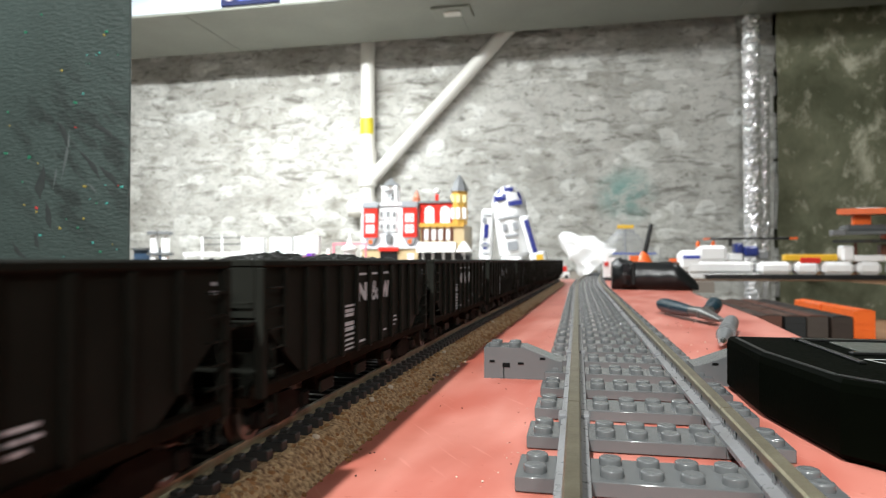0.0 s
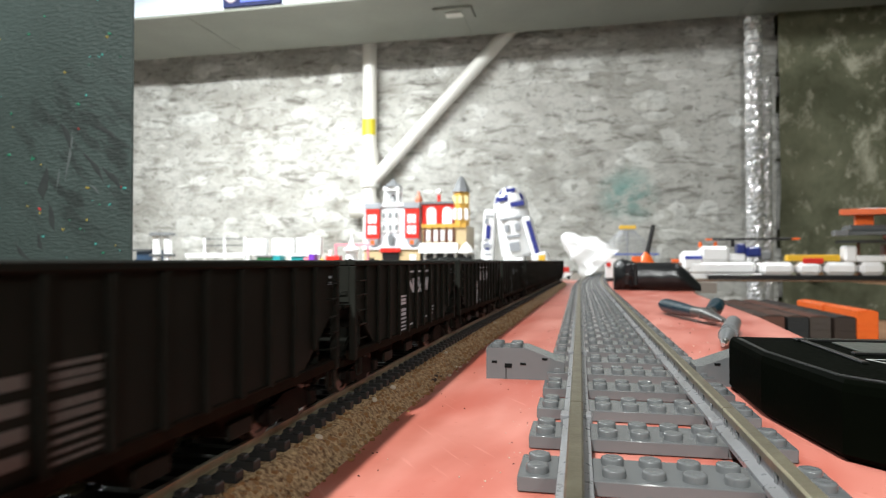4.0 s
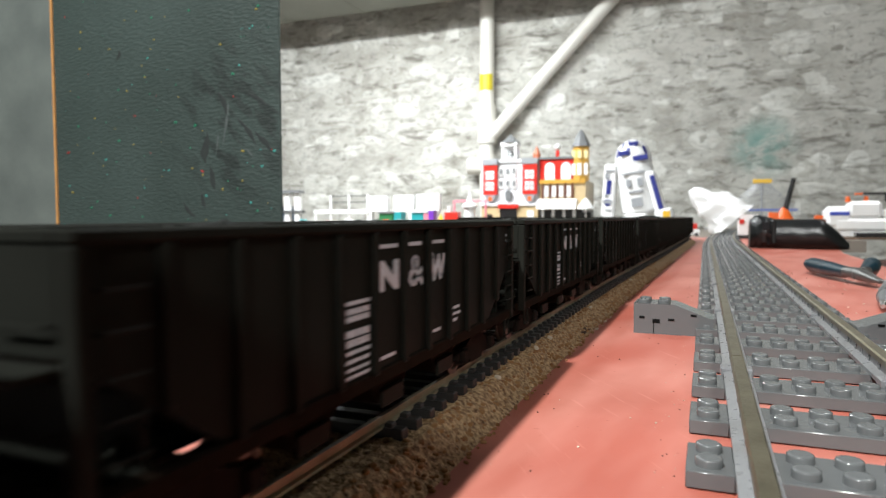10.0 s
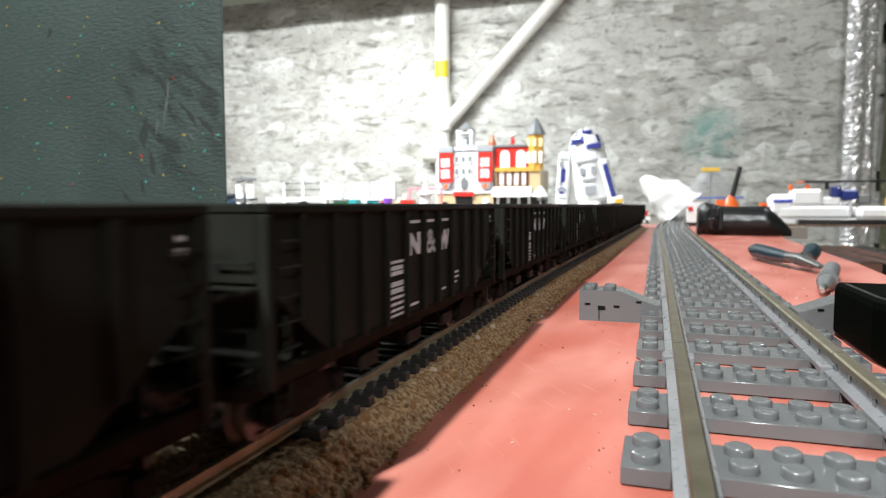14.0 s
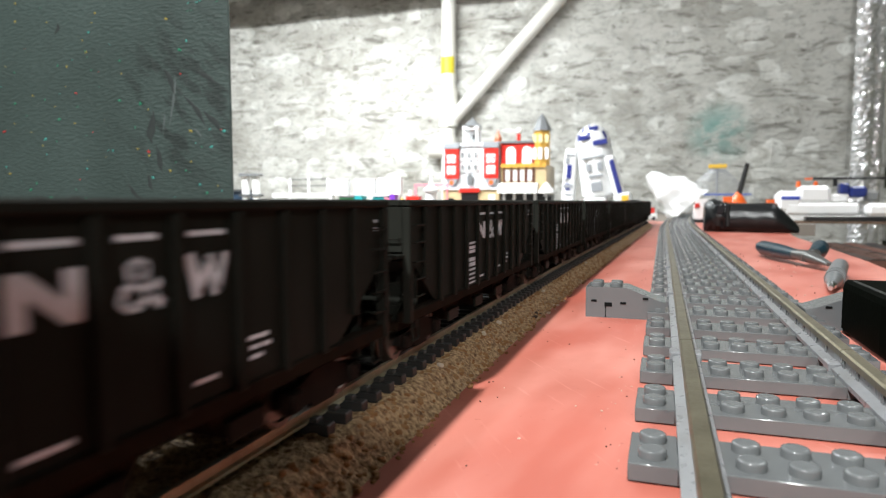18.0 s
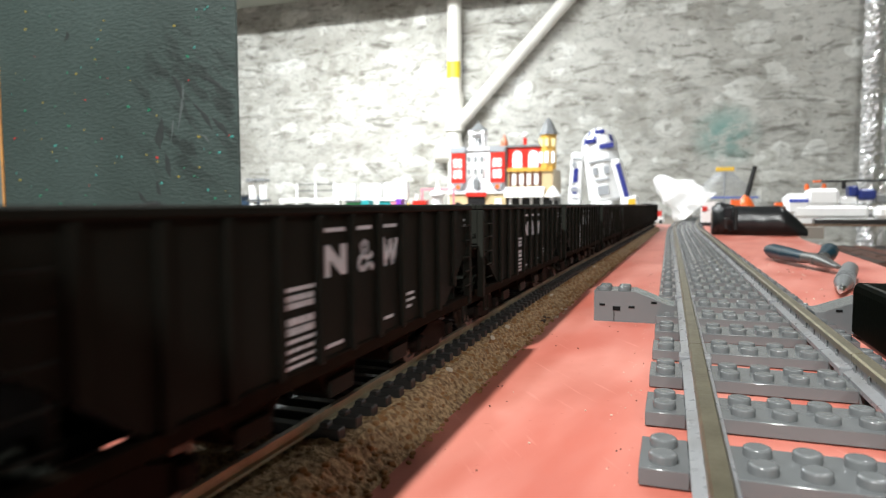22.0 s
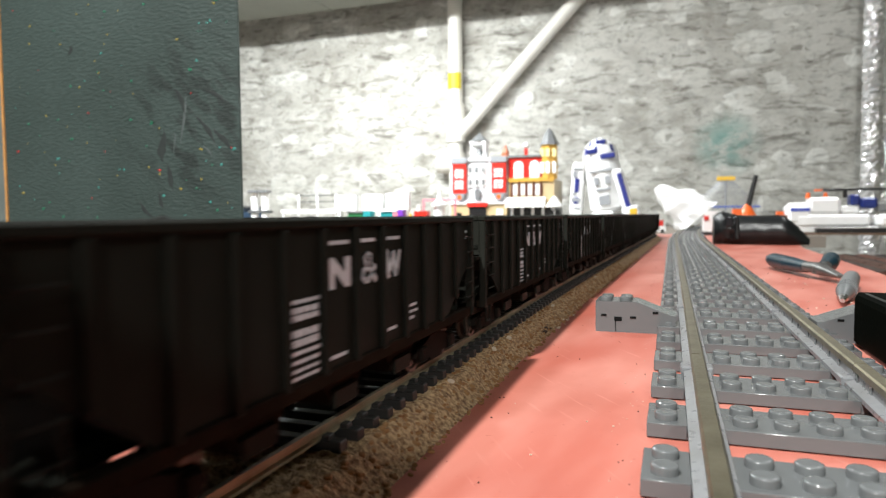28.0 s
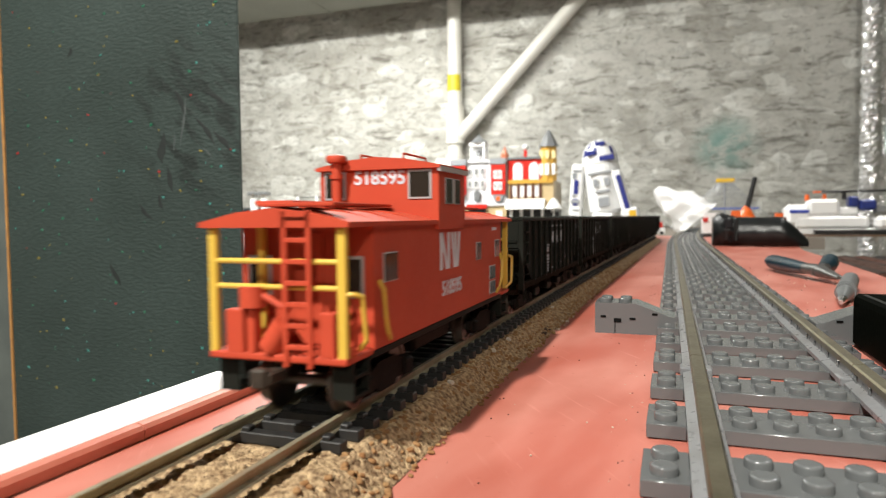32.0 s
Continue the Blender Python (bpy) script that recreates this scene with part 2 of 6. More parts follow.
def post_mat(name, light, dark):
    """Old grey-green paint: brushed across below, along the grain above, with dark scuffs."""
    m = bpy.data.materials.new(name)
    m.use_nodes = True
    nt = m.node_tree
    b = nt.nodes["Principled BSDF"]
    b.inputs["Roughness"].default_value = 0.6
    co = nt.nodes.new("ShaderNodeTexCoord")
    def noise_at(scale, detail, lo, hi):
        mp = nt.nodes.new("ShaderNodeMapping")
        mp.inputs["Scale"].default_value = scale
        n = nt.nodes.new("ShaderNodeTexNoise")
        n.inputs["Scale"].default_value, n.inputs["Detail"].default_value = 1.0, detail
        r = nt.nodes.new("ShaderNodeMapRange")
        r.inputs["From Min"].default_value, r.inputs["From Max"].default_value = lo, hi
        nt.links.new(co.outputs["Object"], mp.inputs["Vector"])
        nt.links.new(mp.outputs["Vector"], n.inputs["Vector"])
        nt.links.new(n.outputs["Fac"], r.inputs["Value"])
        return r.outputs["Result"]
    across, grain = noise_at((130, 130, 390), 3.0, 0.32, 0.68), noise_at((130, 130, 5), 4.0, 0.3, 0.7)
    sep = nt.nodes.new("ShaderNodeSeparateXYZ")
    nt.links.new(co.outputs["Object"], sep.inputs[0])
    up = nt.nodes.new("ShaderNodeMapRange")
    up.inputs["From Min"].default_value, up.inputs["From Max"].default_value = 0.26, 0.40
    nt.links.new(sep.outputs["Z"], up.inputs["Value"])
    lines = nt.nodes.new("ShaderNodeMix")
    nt.links.new(up.outputs["Result"], lines.inputs[0])
    nt.links.new(across, lines.inputs[2])
    nt.links.new(grain, lines.inputs[3])
    blotch = noise_at((9, 9, 9), 5.0, 0.35, 0.75)
    def mixed(fac, a, c, amount):
        k = nt.nodes.new("ShaderNodeMix")
        k.data_type = "RGBA"
        mul = nt.nodes.new("ShaderNodeMath")
        mul.operation = "MULTIPLY"
        mul.inputs[1].default_value = amount
        nt.links.new(fac, mul.inputs[0])
        nt.links.new(mul.outputs[0], k.inputs[0])
        if isinstance(a, tuple):
            k.inputs[6].default_value = (*a, 1)
        else:
            nt.links.new(a, k.inputs[6])
        k.inputs[7].default_value = (*c, 1)
        return k.outputs[2]
    col = mixed(blotch, light, dark, 0.7)
    col = mixed(lines.outputs[0], col, tuple(0.6 * v for v in dark), 0.45)
    # scuffed patch with slanting dark smudges
    turn = nt.nodes.new("ShaderNodeMapping")
    turn.inputs["Rotation"].default_value = (0, radians(50), 0)
    draw = nt.nodes.new("ShaderNodeMapping")
    draw.inputs["Scale"].default_value = (52, 52, 17)
    nt.links.new(turn.outputs["Vector"], draw.inputs["Vector"])
    smear = nt.nodes.new("ShaderNodeTexNoise")
    smear.inputs["Scale"].default_value, smear.inputs["Detail"].default_value, smear.inputs["Roughness"].default_value = 1.0, 5.0, 0.6
    nt.links.new(co.outputs["Object"], turn.inputs["Vector"])
    nt.links.new(draw.outputs["Vector"], smear.inputs["Vector"])
    cut = nt.nodes.new("ShaderNodeMapRange")
    cut.inputs["From Min"].default_value, cut.inputs["From Max"].default_value = 0.50, 0.58
    nt.links.new(smear.outputs["Fac"], cut.inputs["Value"])
    away = nt.nodes.new("ShaderNodeVectorMath")
    away.operation = "DISTANCE"
    away.inputs[1].default_value = (-0.492, 0.40, 0.152)
    nt.links.new(co.outputs["Object"], away.inputs[0])
    near = nt.nodes.new("ShaderNodeMapRange")
    near.inputs["From Min"].default_value, near.inputs["From Max"].default_value, near.inputs["To Min"].default_value, near.inputs["To Max"].default_value = 0.05, 0.10, 1.0, 0.0
    nt.links.new(away.outputs["Value"], near.inputs["Value"])
    both = nt.nodes.new("ShaderNodeMath")
    both.operation = "MULTIPLY"
    nt.links.new(cut.outputs["Result"], both.inputs[0])
    nt.links.new(near.outputs["Result"], both.inputs[1])
    col = mixed(both.outputs[0], col, tuple(0.42 * v for v in dark), 0.85)
    nt.links.new(col, b.inputs["Base Color"])
    bp = nt.nodes.new("ShaderNodeBump")
    bp.inputs["Distance"].default_value = 0.0005
    nt.links.new(lines.outputs[0], bp.inputs["Height"])
    nt.links.new(bp.outputs["Normal"], b.inputs["Normal"])
    MATS[name] = m
    return m


brick_grey = mat("grey_toy_plastic", (0.100, 0.105, 0.107), 0.18, 0, (0.082, 0.086, 0.088), 0.02, 0.7, 0, 1e-5, 0.0015, 0.06, spec=0.5)
rail_side = mat("grey_rail_plastic", (0.19, 0.195, 0.205), 0.3, 0, (0.13, 0.13, 0.13), 0.012, 0.8, 0, 3e-5, 0.002)
rail_metal = mat("tarnished_rail_metal", (0.28, 0.25, 0.17), 0.33, 0.85, (0.16, 0.14, 0.09), 0.008, 0.9, 0, 3e-5, 0.001)
ho_rail = mat("brown_rail_metal", (0.42, 0.38, 0.27), 0.38, 0.45, (0.24, 0.20, 0.13), 0.006, 0.9, 0, 3e-5, 0.001)
red_paint = brushed_mat("red_bench_paint", (0.40, 0.104, 0.072), (0.54, 0.225, 0.178), (0.30, 0.064, 0.036))
lip_red = mat("worn_red_lip_paint", (0.40, 0.085, 0.05), 0.5, 0, (0.60, 0.30, 0.22), 0.05, 0.8, 6e-5, 3e-5, 0.002)
cork = mat("brown_cork_roadbed", (0.58, 0.42, 0.24), 0.95, 0, (0.085, 0.036, 0.011), 0.0011, 1.0, 7e-4, 5e-4, 0.0005)
tie_black = mat("black_tie_plastic", (0.012, 0.012, 0.012), 0.55, 0, (0.022, 0.02, 0.018), 0.004, 0.7, 0, 5e-5, 0.001)
car_black = mat("black_car_plastic", (0.0120, 0.0126, 0.0106), 0.38, 0, (0.0165, 0.0172, 0.0145), 0.012, 0.8, 0, 2e-5, 0.001, spec=0.016)
car_rust = mat("rusty_brown_underframe", (0.015, 0.009, 0.0056), 0.85, 0, (0.007, 0.0052, 0.0038), 0.006, 0.9, 0, 6e-5, 0.001, spec=0.03)
truck_black = mat("dull_black_truck", (0.006, 0.0056, 0.005), 0.7, 0, (0.014, 0.009, 0.007), 0.004, 0.8, 0, 5e-5, 0.001, spec=0.06)
steel = mat("bright_steel", (0.6, 0.6, 0.6), 0.25, 1.0, (0.4, 0.4, 0.4), 0.01, 0.6)
coal = mat("black_coal", (0.0026, 0.003, 0.0026), 0.7, 0, (0.011, 0.012, 0.010), 0.0018, 1.0, 12e-4, 6e-4, 0.001, spec=0.2)
letter_white = mat("white_lettering", (0.58, 0.62, 0.68), 0.7, 0, (0.36, 0.40, 0.45), 0.004, 0.7)
caboose_red = mat("red_caboose_paint", (0.44, 0.060, 0.028), 0.55, 0, (0.36, 0.044, 0.022), 0.012, 0.7, 0, 2e-5, 0.001, spec=0.22)
caboose_yellow = mat("yellow_rail_paint", (0.60, 0.40, 0.06), 0.45, 0, (0.50, 0.32, 0.04), 0.008, 0.6)
window_dark = mat("dark_window_glass", (0.02, 0.016, 0.012), 0.12, 0, (0.03, 0.025, 0.02), 0.006, 0.6)
window_trim = mat("silver_window_frame", (0.42, 0.42, 0.43), 0.4, 0.3, (0.4, 0.4, 0.4), 0.004, 0.6)
black_plastic = mat("black_shell_plastic", (0.0012, 0.0017, 0.0010), 0.5, 0, (0.0020, 0.0026, 0.0016), 0.02, 0.6, 0, 6e-5, 0.0012, spec=0.004)
# lighter and glossier than the shell, to bring out the edge highlight
ridge_plastic = mat("glossy_black_ridge", (0.005, 0.0055, 0.005), 0.34, 0, (0.003, 0.003, 0.003), 0.006, 0.7, 0, 5e-5, 0.001, spec=0.35)
grey_print = mat("grey_printed_line", (0.30, 0.31, 0.29), 0.6)
panel_grey = mat("grey_panel_face", (0.045, 0.052, 0.043), 0.35, 0, (0.03, 0.034, 0.028), 0.02, 0.6)
post_paint = post_mat("grey_green_post_paint", (0.036, 0.054, 0.049), (0.016, 0.027, 0.023))
post_paint_light = mat("light_grey_post_paint", (0.11, 0.125, 0.115), 0.55, 0, (0.06, 0.07, 0.067), 0.06, 0.8, 3e-4, 2e-4, 0.006)
bare_wood = mat("bare_orange_wood", (0.45, 0.22, 0.06), 0.7, 0, (0.25, 0.12, 0.05), 0.02, 0.8)
stone_paint = wall_mat("whitewashed_stone", (0.64, 0.635, 0.60), (0.25, 0.235, 0.195))
mortar_paint = wall_mat("whitewashed_mortar", (0.50, 0.49, 0.455), (0.16, 0.145, 0.115))
dark_wall = flake_mat("mottled_olive_concrete", (0.082, 0.086, 0.048), (0.24, 0.24, 0.155), (0.54, 0.52, 0.40))
# one duct in two tones: darker for the shaded underside, paler for the lit front
duct_grey = mat("grey_shaded_duct", (0.25, 0.26, 0.225), 0.5, 0, (0.20, 0.21, 0.18), 0.2, 0.7, 1e-4, 1e-4, 0.02)
duct_front = mat("pale_blue_lit_duct", (0.50, 0.55, 0.62), 0.4, 0.2, (0.42, 0.47, 0.53), 0.2, 0.7, 1e-4, 1e-4, 0.02)
joist = mat("dark_joist_wood", (0.07, 0.05, 0.035), 0.8, 0, (0.035, 0.028, 0.02), 0.12, 0.8)
pvc = mat("white_pvc_pipe", (0.72, 0.70, 0.65), 0.35, 0, (0.6, 0.58, 0.53), 0.1, 0.6)
foil = mat("crinkled_foil", (0.97, 0.97, 0.98), 0.17, 0.7, (0.75, 0.75, 0.77), 0.03, 0.6, 0.003, 0.002, 0.012)
floor_grey = mat("grey_concrete_floor", (0.25, 0.24, 0.22), 0.8, 0, (0.16, 0.15, 0.14), 0.2, 0.8)
wood_edge = mat("brown_plank_wood", (0.30, 0.165, 0.085), 0.6, 0, (0.19, 0.10, 0.05), 0.06, 0.8)
wood_dark = mat("dark_stained_wood", (0.12, 0.065, 0.03), 0.55, 0, (0.07, 0.036, 0.018), 0.04, 0.8)
shelf_top = mat("grey_shelf_top", (0.22, 0.19, 0.16), 0.7, 0, (0.15, 0.13, 0.11), 0.08, 0.8)
white_plain = mat("white_toy_plastic", (0.80, 0.80, 0.80), 0.3, 0, (0.7, 0.7, 0.7), 0.03, 0.5)
cushion = mat("white_vinyl_cushion", (0.80, 0.79, 0.76), 0.5, 0, (0.72, 0.70, 0.67), 0.06, 0.6, 2e-4, 1e-4, 0.005)


def toy(name, c, rough=0.3):
    return mat(name + "_toy_plastic", c, rough, 0, tuple(v * 0.8 for v in c), 0.02, 0.6)


t_red, t_blue, t_yellow = toy("red", (0.6, 0.03, 0.02)), toy("blue", (0.03, 0.06, 0.42)), toy("yellow", (0.75, 0.45, 0.03))
t_green, t_teal, t_tan = toy("green", (0.03, 0.16, 0.06)), toy("teal", (0.03, 0.28, 0.30)), toy("tan", (0.55, 0.42, 0.24))
t_black, t_brown, t_orange = toy("black", (0.012, 0.012, 0.013)), toy("brown", (0.13, 0.05, 0.03)), toy("orange", (0.75, 0.13, 0.02))
t_grey, t_dark, t_purple = toy("grey", (0.55, 0.56, 0.58)), toy("dark_grey", (0.17, 0.175, 0.18)), toy("purple", (0.16, 0.04, 0.42))
t_pale, t_mid = toy("pale_grey", (0.74, 0.75, 0.78)), toy("mid_grey", (0.30, 0.31, 0.33))
t_pink = toy("pink", (0.7, 0.22, 0.28))


# ---------------------------------------------------------------- mesh helpers
class Solid:
    """Vertices and faces that end up as one mesh; k scales them to metres."""

    k = 1.0

    def __init__(self):
        self.v, self.f = [], []

    def add(self, verts, faces):
        n = len(self.v)
        self.v += [tuple(p) for p in verts]
        self.f += [tuple(i + n for i in f) for f in faces]
        return self

    def box(self, x0, x1, y0, y1, z0, z1, c=0.0, m=None):
        """A box, with chamfered edges if c > 0."""
        if c <= 0:
            v = [(x, y, z) for x in (x0, x1) for y in (y0, y1) for z in (z0, z1)]
            f = [(0, 1, 3, 2), (4, 6, 7, 5), (0, 4, 5, 1), (2, 3, 7, 6), (0, 2, 6, 4), (1, 5, 7, 3)]
        else:
            c = min(c, (x1 - x0) * 0.45, (y1 - y0) * 0.45, (z1 - z0) * 0.45)
            lo, hi, v, at = (x0, y0, z0), (x1, y1, z1), [], {}
            for s in [(a, b, d) for a in (0, 1) for b in (0, 1) for d in (0, 1)]:
                for k in range(3):
                    p = [(hi[i] if s[i] else lo[i]) for i in range(3)]
                    for i in range(3):
                        if i != k:
                            p[i] += -c if s[i] else c
                    at[s, k] = len(v)
                    v.append(tuple(p))
            f = []
            for k in range(3):
                i, j = (k + 1) % 3, (k + 2) % 3
                for s in (0, 1):
                    ring = []
                    for a, b in ((0, 0), (1, 0), (1, 1), (0, 1)):
                        q = [0, 0, 0]
                        q[k], q[i], q[j] = s, a, b
                        ring.append(at[tuple(q), k])
                    f.append(tuple(ring if s else ring[::-1]))
                for a in (0, 1):
                    for b in (0, 1):
                        q0, q1 = [0, 0, 0], [0, 0, 0]
                        q0[k], q1[k] = 0, 1
                        q0[i] = q1[i] = a
                        q0[j] = q1[j] = b
                        q0, q1 = tuple(q0), tuple(q1)
                        ring = [at[q0, i], at[q1, i], at[q1, j], at[q0, j]]
                        f.append(tuple(ring if a != b else ring[::-1]))
            for s in [(a, b, d) for a in (0, 1) for b in (0, 1) for d in (0, 1)]:
                ring = [at[s, 0], at[s, 1], at[s, 2]]
                f.append(tuple(ring if sum(s) % 2 else ring[::-1]))
        if m is not None:
            v = [m @ Vector(p) for p in v]
        return self.add(v, f)

    def tube(self, p0, p1, r0, r1=None, n=12, caps=True):
        """A round bar from p0 to p1."""
        r1 = r0 if r1 is None else r1
        p0, p1 = Vector(p0), Vector(p1)
        q = (p1 - p0).to_track_quat("Z", "Y")
        v = []
        for p, r in ((p0, r0), (p1, r1)):
            v += [p + q @ Vector((r * math.cos(2 * math.pi * i / n), r * math.sin(2 * math.pi * i / n), 0)) for i in range(n)]
        f = [(i, (i + 1) % n, n + (i + 1) % n, n + i) for i in range(n)]
        if caps:
            f += [tuple(range(n))[::-1], tuple(range(n, 2 * n))]
        return self.add(v, f)

    def lathe(self, profile, n=16, centre=(0, 0, 0), m=None):
        """A profile of (radius, height) turned round z."""
        v = [(centre[0] + r * math.cos(2 * math.pi * i / n), centre[1] + r * math.sin(2 * math.pi * i / n), centre[2] + z) for r, z in profile for i in range(n)]
        f = [(k * n + i, k * n + (i + 1) % n, (k + 1) * n + (i + 1) % n, (k + 1) * n + i) for k in range(len(profile) - 1) for i in range(n)]
        f += [tuple(range(n))[::-1], tuple(range((len(profile) - 1) * n, len(profile) * n))]
        if m is not None:
            v = [m @ Vector(p) for p in v]
        return self.add(v, f)

    def prism(self, outline, axis, lo, hi):
        """An outline (counter-clockwise in the other two axes, in xyz order) drawn out along an axis."""
        def at(p, d):
            q = list(p)
            q.insert(axis, d)
            return tuple(q)
        n = len(outline)
        v = [at(p, lo) for p in outline] + [at(p, hi) for p in outline]
        f = [(i, (i + 1) % n, n + (i + 1) % n, n + i) for i in range(n)] + [tuple(range(n))[::-1], tuple(range(n, 2 * n))]
        return self.add(v, f)

    def path(self, points, r, n=8):
        for a, b in zip(points, points[1:]):
            self.tube(a, b, r, None, n)
        return self

    def mesh(self, name, material, smooth=False):
        me = bpy.data.meshes.new(name)
        me.from_pydata([(x * self.k, y * self.k, z * self.k) for x, y, z in self.v], [], self.f)
        b = bmesh.new()
        b.from_mesh(me)
        bmesh.ops.recalc_face_normals(b, faces=b.faces)
        b.to_mesh(me)
        b.free()
        me.materials.append(material)
        if smooth:
            me.shade_smooth()
            me.set_sharp_from_angle(angle=radians(42))
        return me


def part(name, solid, material, parent=None, label="", smooth=False, m=None):
    """Links a solid, or a ready mesh, as one mesh object under a thing or part."""
    me = solid.mesh(name, material, smooth) if isinstance(solid, Solid) else solid
    ob = new(name, me)
    if parent is not None:
        ob.parent = parent
    if m is not None:
        ob.matrix_basis = m
    if label:
        tagged(ob, label)
    return ob


def thing(name, label, category, group="", m=None, kind=""):
    ob = new(name)
    ob.empty_display_size = 0.01
    if m is not None:
        ob.matrix_basis = m
    return tagged(ob, label, category, group, kind)


def solid_thing(name, solid, material, label, category, group="", m=None, smooth=False, kind=""):
    ob = part(name, solid, material, None, "", smooth, m)
    return tagged(ob, label, category, group, kind)


def mm():
    s = Solid()
    s.k = 0.001
    return s


# ---------------------------------------------------------------- room
WALL_Y = 3.2
FLOOR_Z = -0.92
CEIL_Z = 1.50


def room():
    s = Solid().box(-3.4, 2.4, -5.8, 3.9, FLOOR_Z - 0.1, FLOOR_Z)
    solid_thing("floor", s, floor_grey, "bare grey concrete basement floor", "floor", kind="structure")
    s = Solid().box(-3.4, 2.4, -5.8, 3.9, CEIL_Z, CEIL_Z + 0.12)
    for i in range(14):
        x = -3.2 + i * 0.41
        s.box(x, x + 0.05, -5.7, 3.5, CEIL_Z - 0.16, CEIL_Z)
    solid_thing("ceiling", s, joist, "dark wooden basement ceiling with open joists", "ceiling", kind="structure")
    s = Solid().box(-3.4, -3.25, -5.8, 3.9, FLOOR_Z, CEIL_Z)
    solid_thing("wall_west", s, mortar_paint, "whitewashed basement side wall", "wall", kind="structure")
    s = Solid().box(2.25, 2.4, -5.8, 3.9, FLOOR_Z, CEIL_Z)
    solid_thing("wall_east", s, dark_wall, "mottled olive concrete basement side wall", "wall", kind="structure")
    # unseen closing wall, set far back and dark to lower bounced light
    s = Solid().box(-3.25, 2.25, -5.8, -5.65, FLOOR_Z, CEIL_Z)
    solid_thing("wall_south", s, dark_wall, "unseen dark closing wall behind the lens", "wall", kind="structure")
    # the bed of mortar under the stones, gently uneven
    s = Solid()
    nx, nz, x0, x1 = 120, 60, -3.25, 0.90
    v = []
    for j in range(nz + 1):
        for i in range(nx + 1):
            x, z = x0 + (x1 - x0) * i / nx, FLOOR_Z + (CEIL_Z - FLOOR_Z) * j / nz
            v.append((x, WALL_Y + 0.014 * noise.noise((x * 4, z * 6, 1.0)), z))
    f = [(j * (nx + 1) + i, j * (nx + 1) + i + 1, (j + 1) * (nx + 1) + i + 1, (j + 1) * (nx + 1) + i) for j in range(nz) for i in range(nx)]
    s.add(v, f)
    s.box(x0, x1, WALL_Y + 0.05, WALL_Y + 0.4, FLOOR_Z, CEIL_Z)
    north = solid_thing("wall_north", s, mortar_paint, "rough whitewashed stone basement wall with stained patches", "wall", kind="structure")
    s = Solid()
    nx, nz, x0, x1 = 50, 60, 0.90, 2.25
    v = []
    for j in range(nz + 1):
        for i in range(nx + 1):
            x, z = x0 + (x1 - x0) * i / nx, FLOOR_Z + (CEIL_Z - FLOOR_Z) * j / nz
            v.append((x, WALL_Y - 0.06 + 0.03 * noise.noise((x * 5, z * 5, 3.0)), z))
    f = [(j * (nx + 1) + i, j * (nx + 1) + i + 1, (j + 1) * (nx + 1) + i + 1, (j + 1) * (nx + 1) + i) for j in range(nz) for i in range(nx)]
    s.add(v, f)
    s.box(x0, x1, WALL_Y + 0.05, WALL_Y + 0.4, FLOOR_Z, CEIL_Z)
    solid_thing("wall_north_dark", s, dark_wall, "dark olive concrete wall with pale flaking patches", "wall", kind="structure")
    return north


def stones(wall):
    """Irregular stones in rough courses, proud of the mortar."""
    rng = random.Random(5)
    shapes = []
    for k in range(14):
        s = Solid()
        n, m = 9, 7
        v = []
        for j in range(m):
            for i in range(n):
                u, w = i / (n - 1) * 2 - 1, j / (m - 1) * 2 - 1
                edge = min(1.0, (abs(u) ** 3 + abs(w) ** 3))
                wob = 0.30 * noise.noise((u * 1.3 + k * 9, w * 1.3, 2.0))
                wob2 = 0.42 * noise.noise((u * 1.3 + k * 9, w * 1.3, 7.0))
                round_off = 1 - 0.10 * (abs(u) * abs(w)) ** 2
                v.append((u * 0.5 * round_off + wob * 0.5, -(1 - edge) * (0.75 + 0.4 * noise.noise((u * 1.6 + k * 5, w * 1.6, 4.0))), w * 0.5 * round_off + wob2 * 0.5))
        f = [(j * n + i, j * n + i + 1, (j + 1) * n + i + 1, (j + 1) * n + i) for j in range(m - 1) for i in range(n - 1)]
        s.add(v, f)
        me = s.mesh("stone", stone_paint, True)
        me.shade_smooth()
        shapes.append(me)
    z = -0.30
    while z < 1.28:
        h = rng.uniform(0.06, 0.14)
        x = -2.75 + rng.uniform(-0.2, 0.0)
        while x < 0.84:
            w = rng.uniform(0.13, 0.36)
            ob = new("stone", rng.choice(shapes))
            ob.parent = wall
            ob.matrix_basis = Matrix.LocRotScale((x + w / 2, WALL_Y + 0.012, z + h / 2 + rng.uniform(-0.03, 0.03)), Euler((0, radians(rng.uniform(-7, 7)), 0)), (w * 1.10, rng.uniform(0.010, 0.024), h * rng.uniform(0.95, 1.35)))
            x += w + rng.uniform(0.0, 0.02)
        z += h + 0.006


north_wall = room()


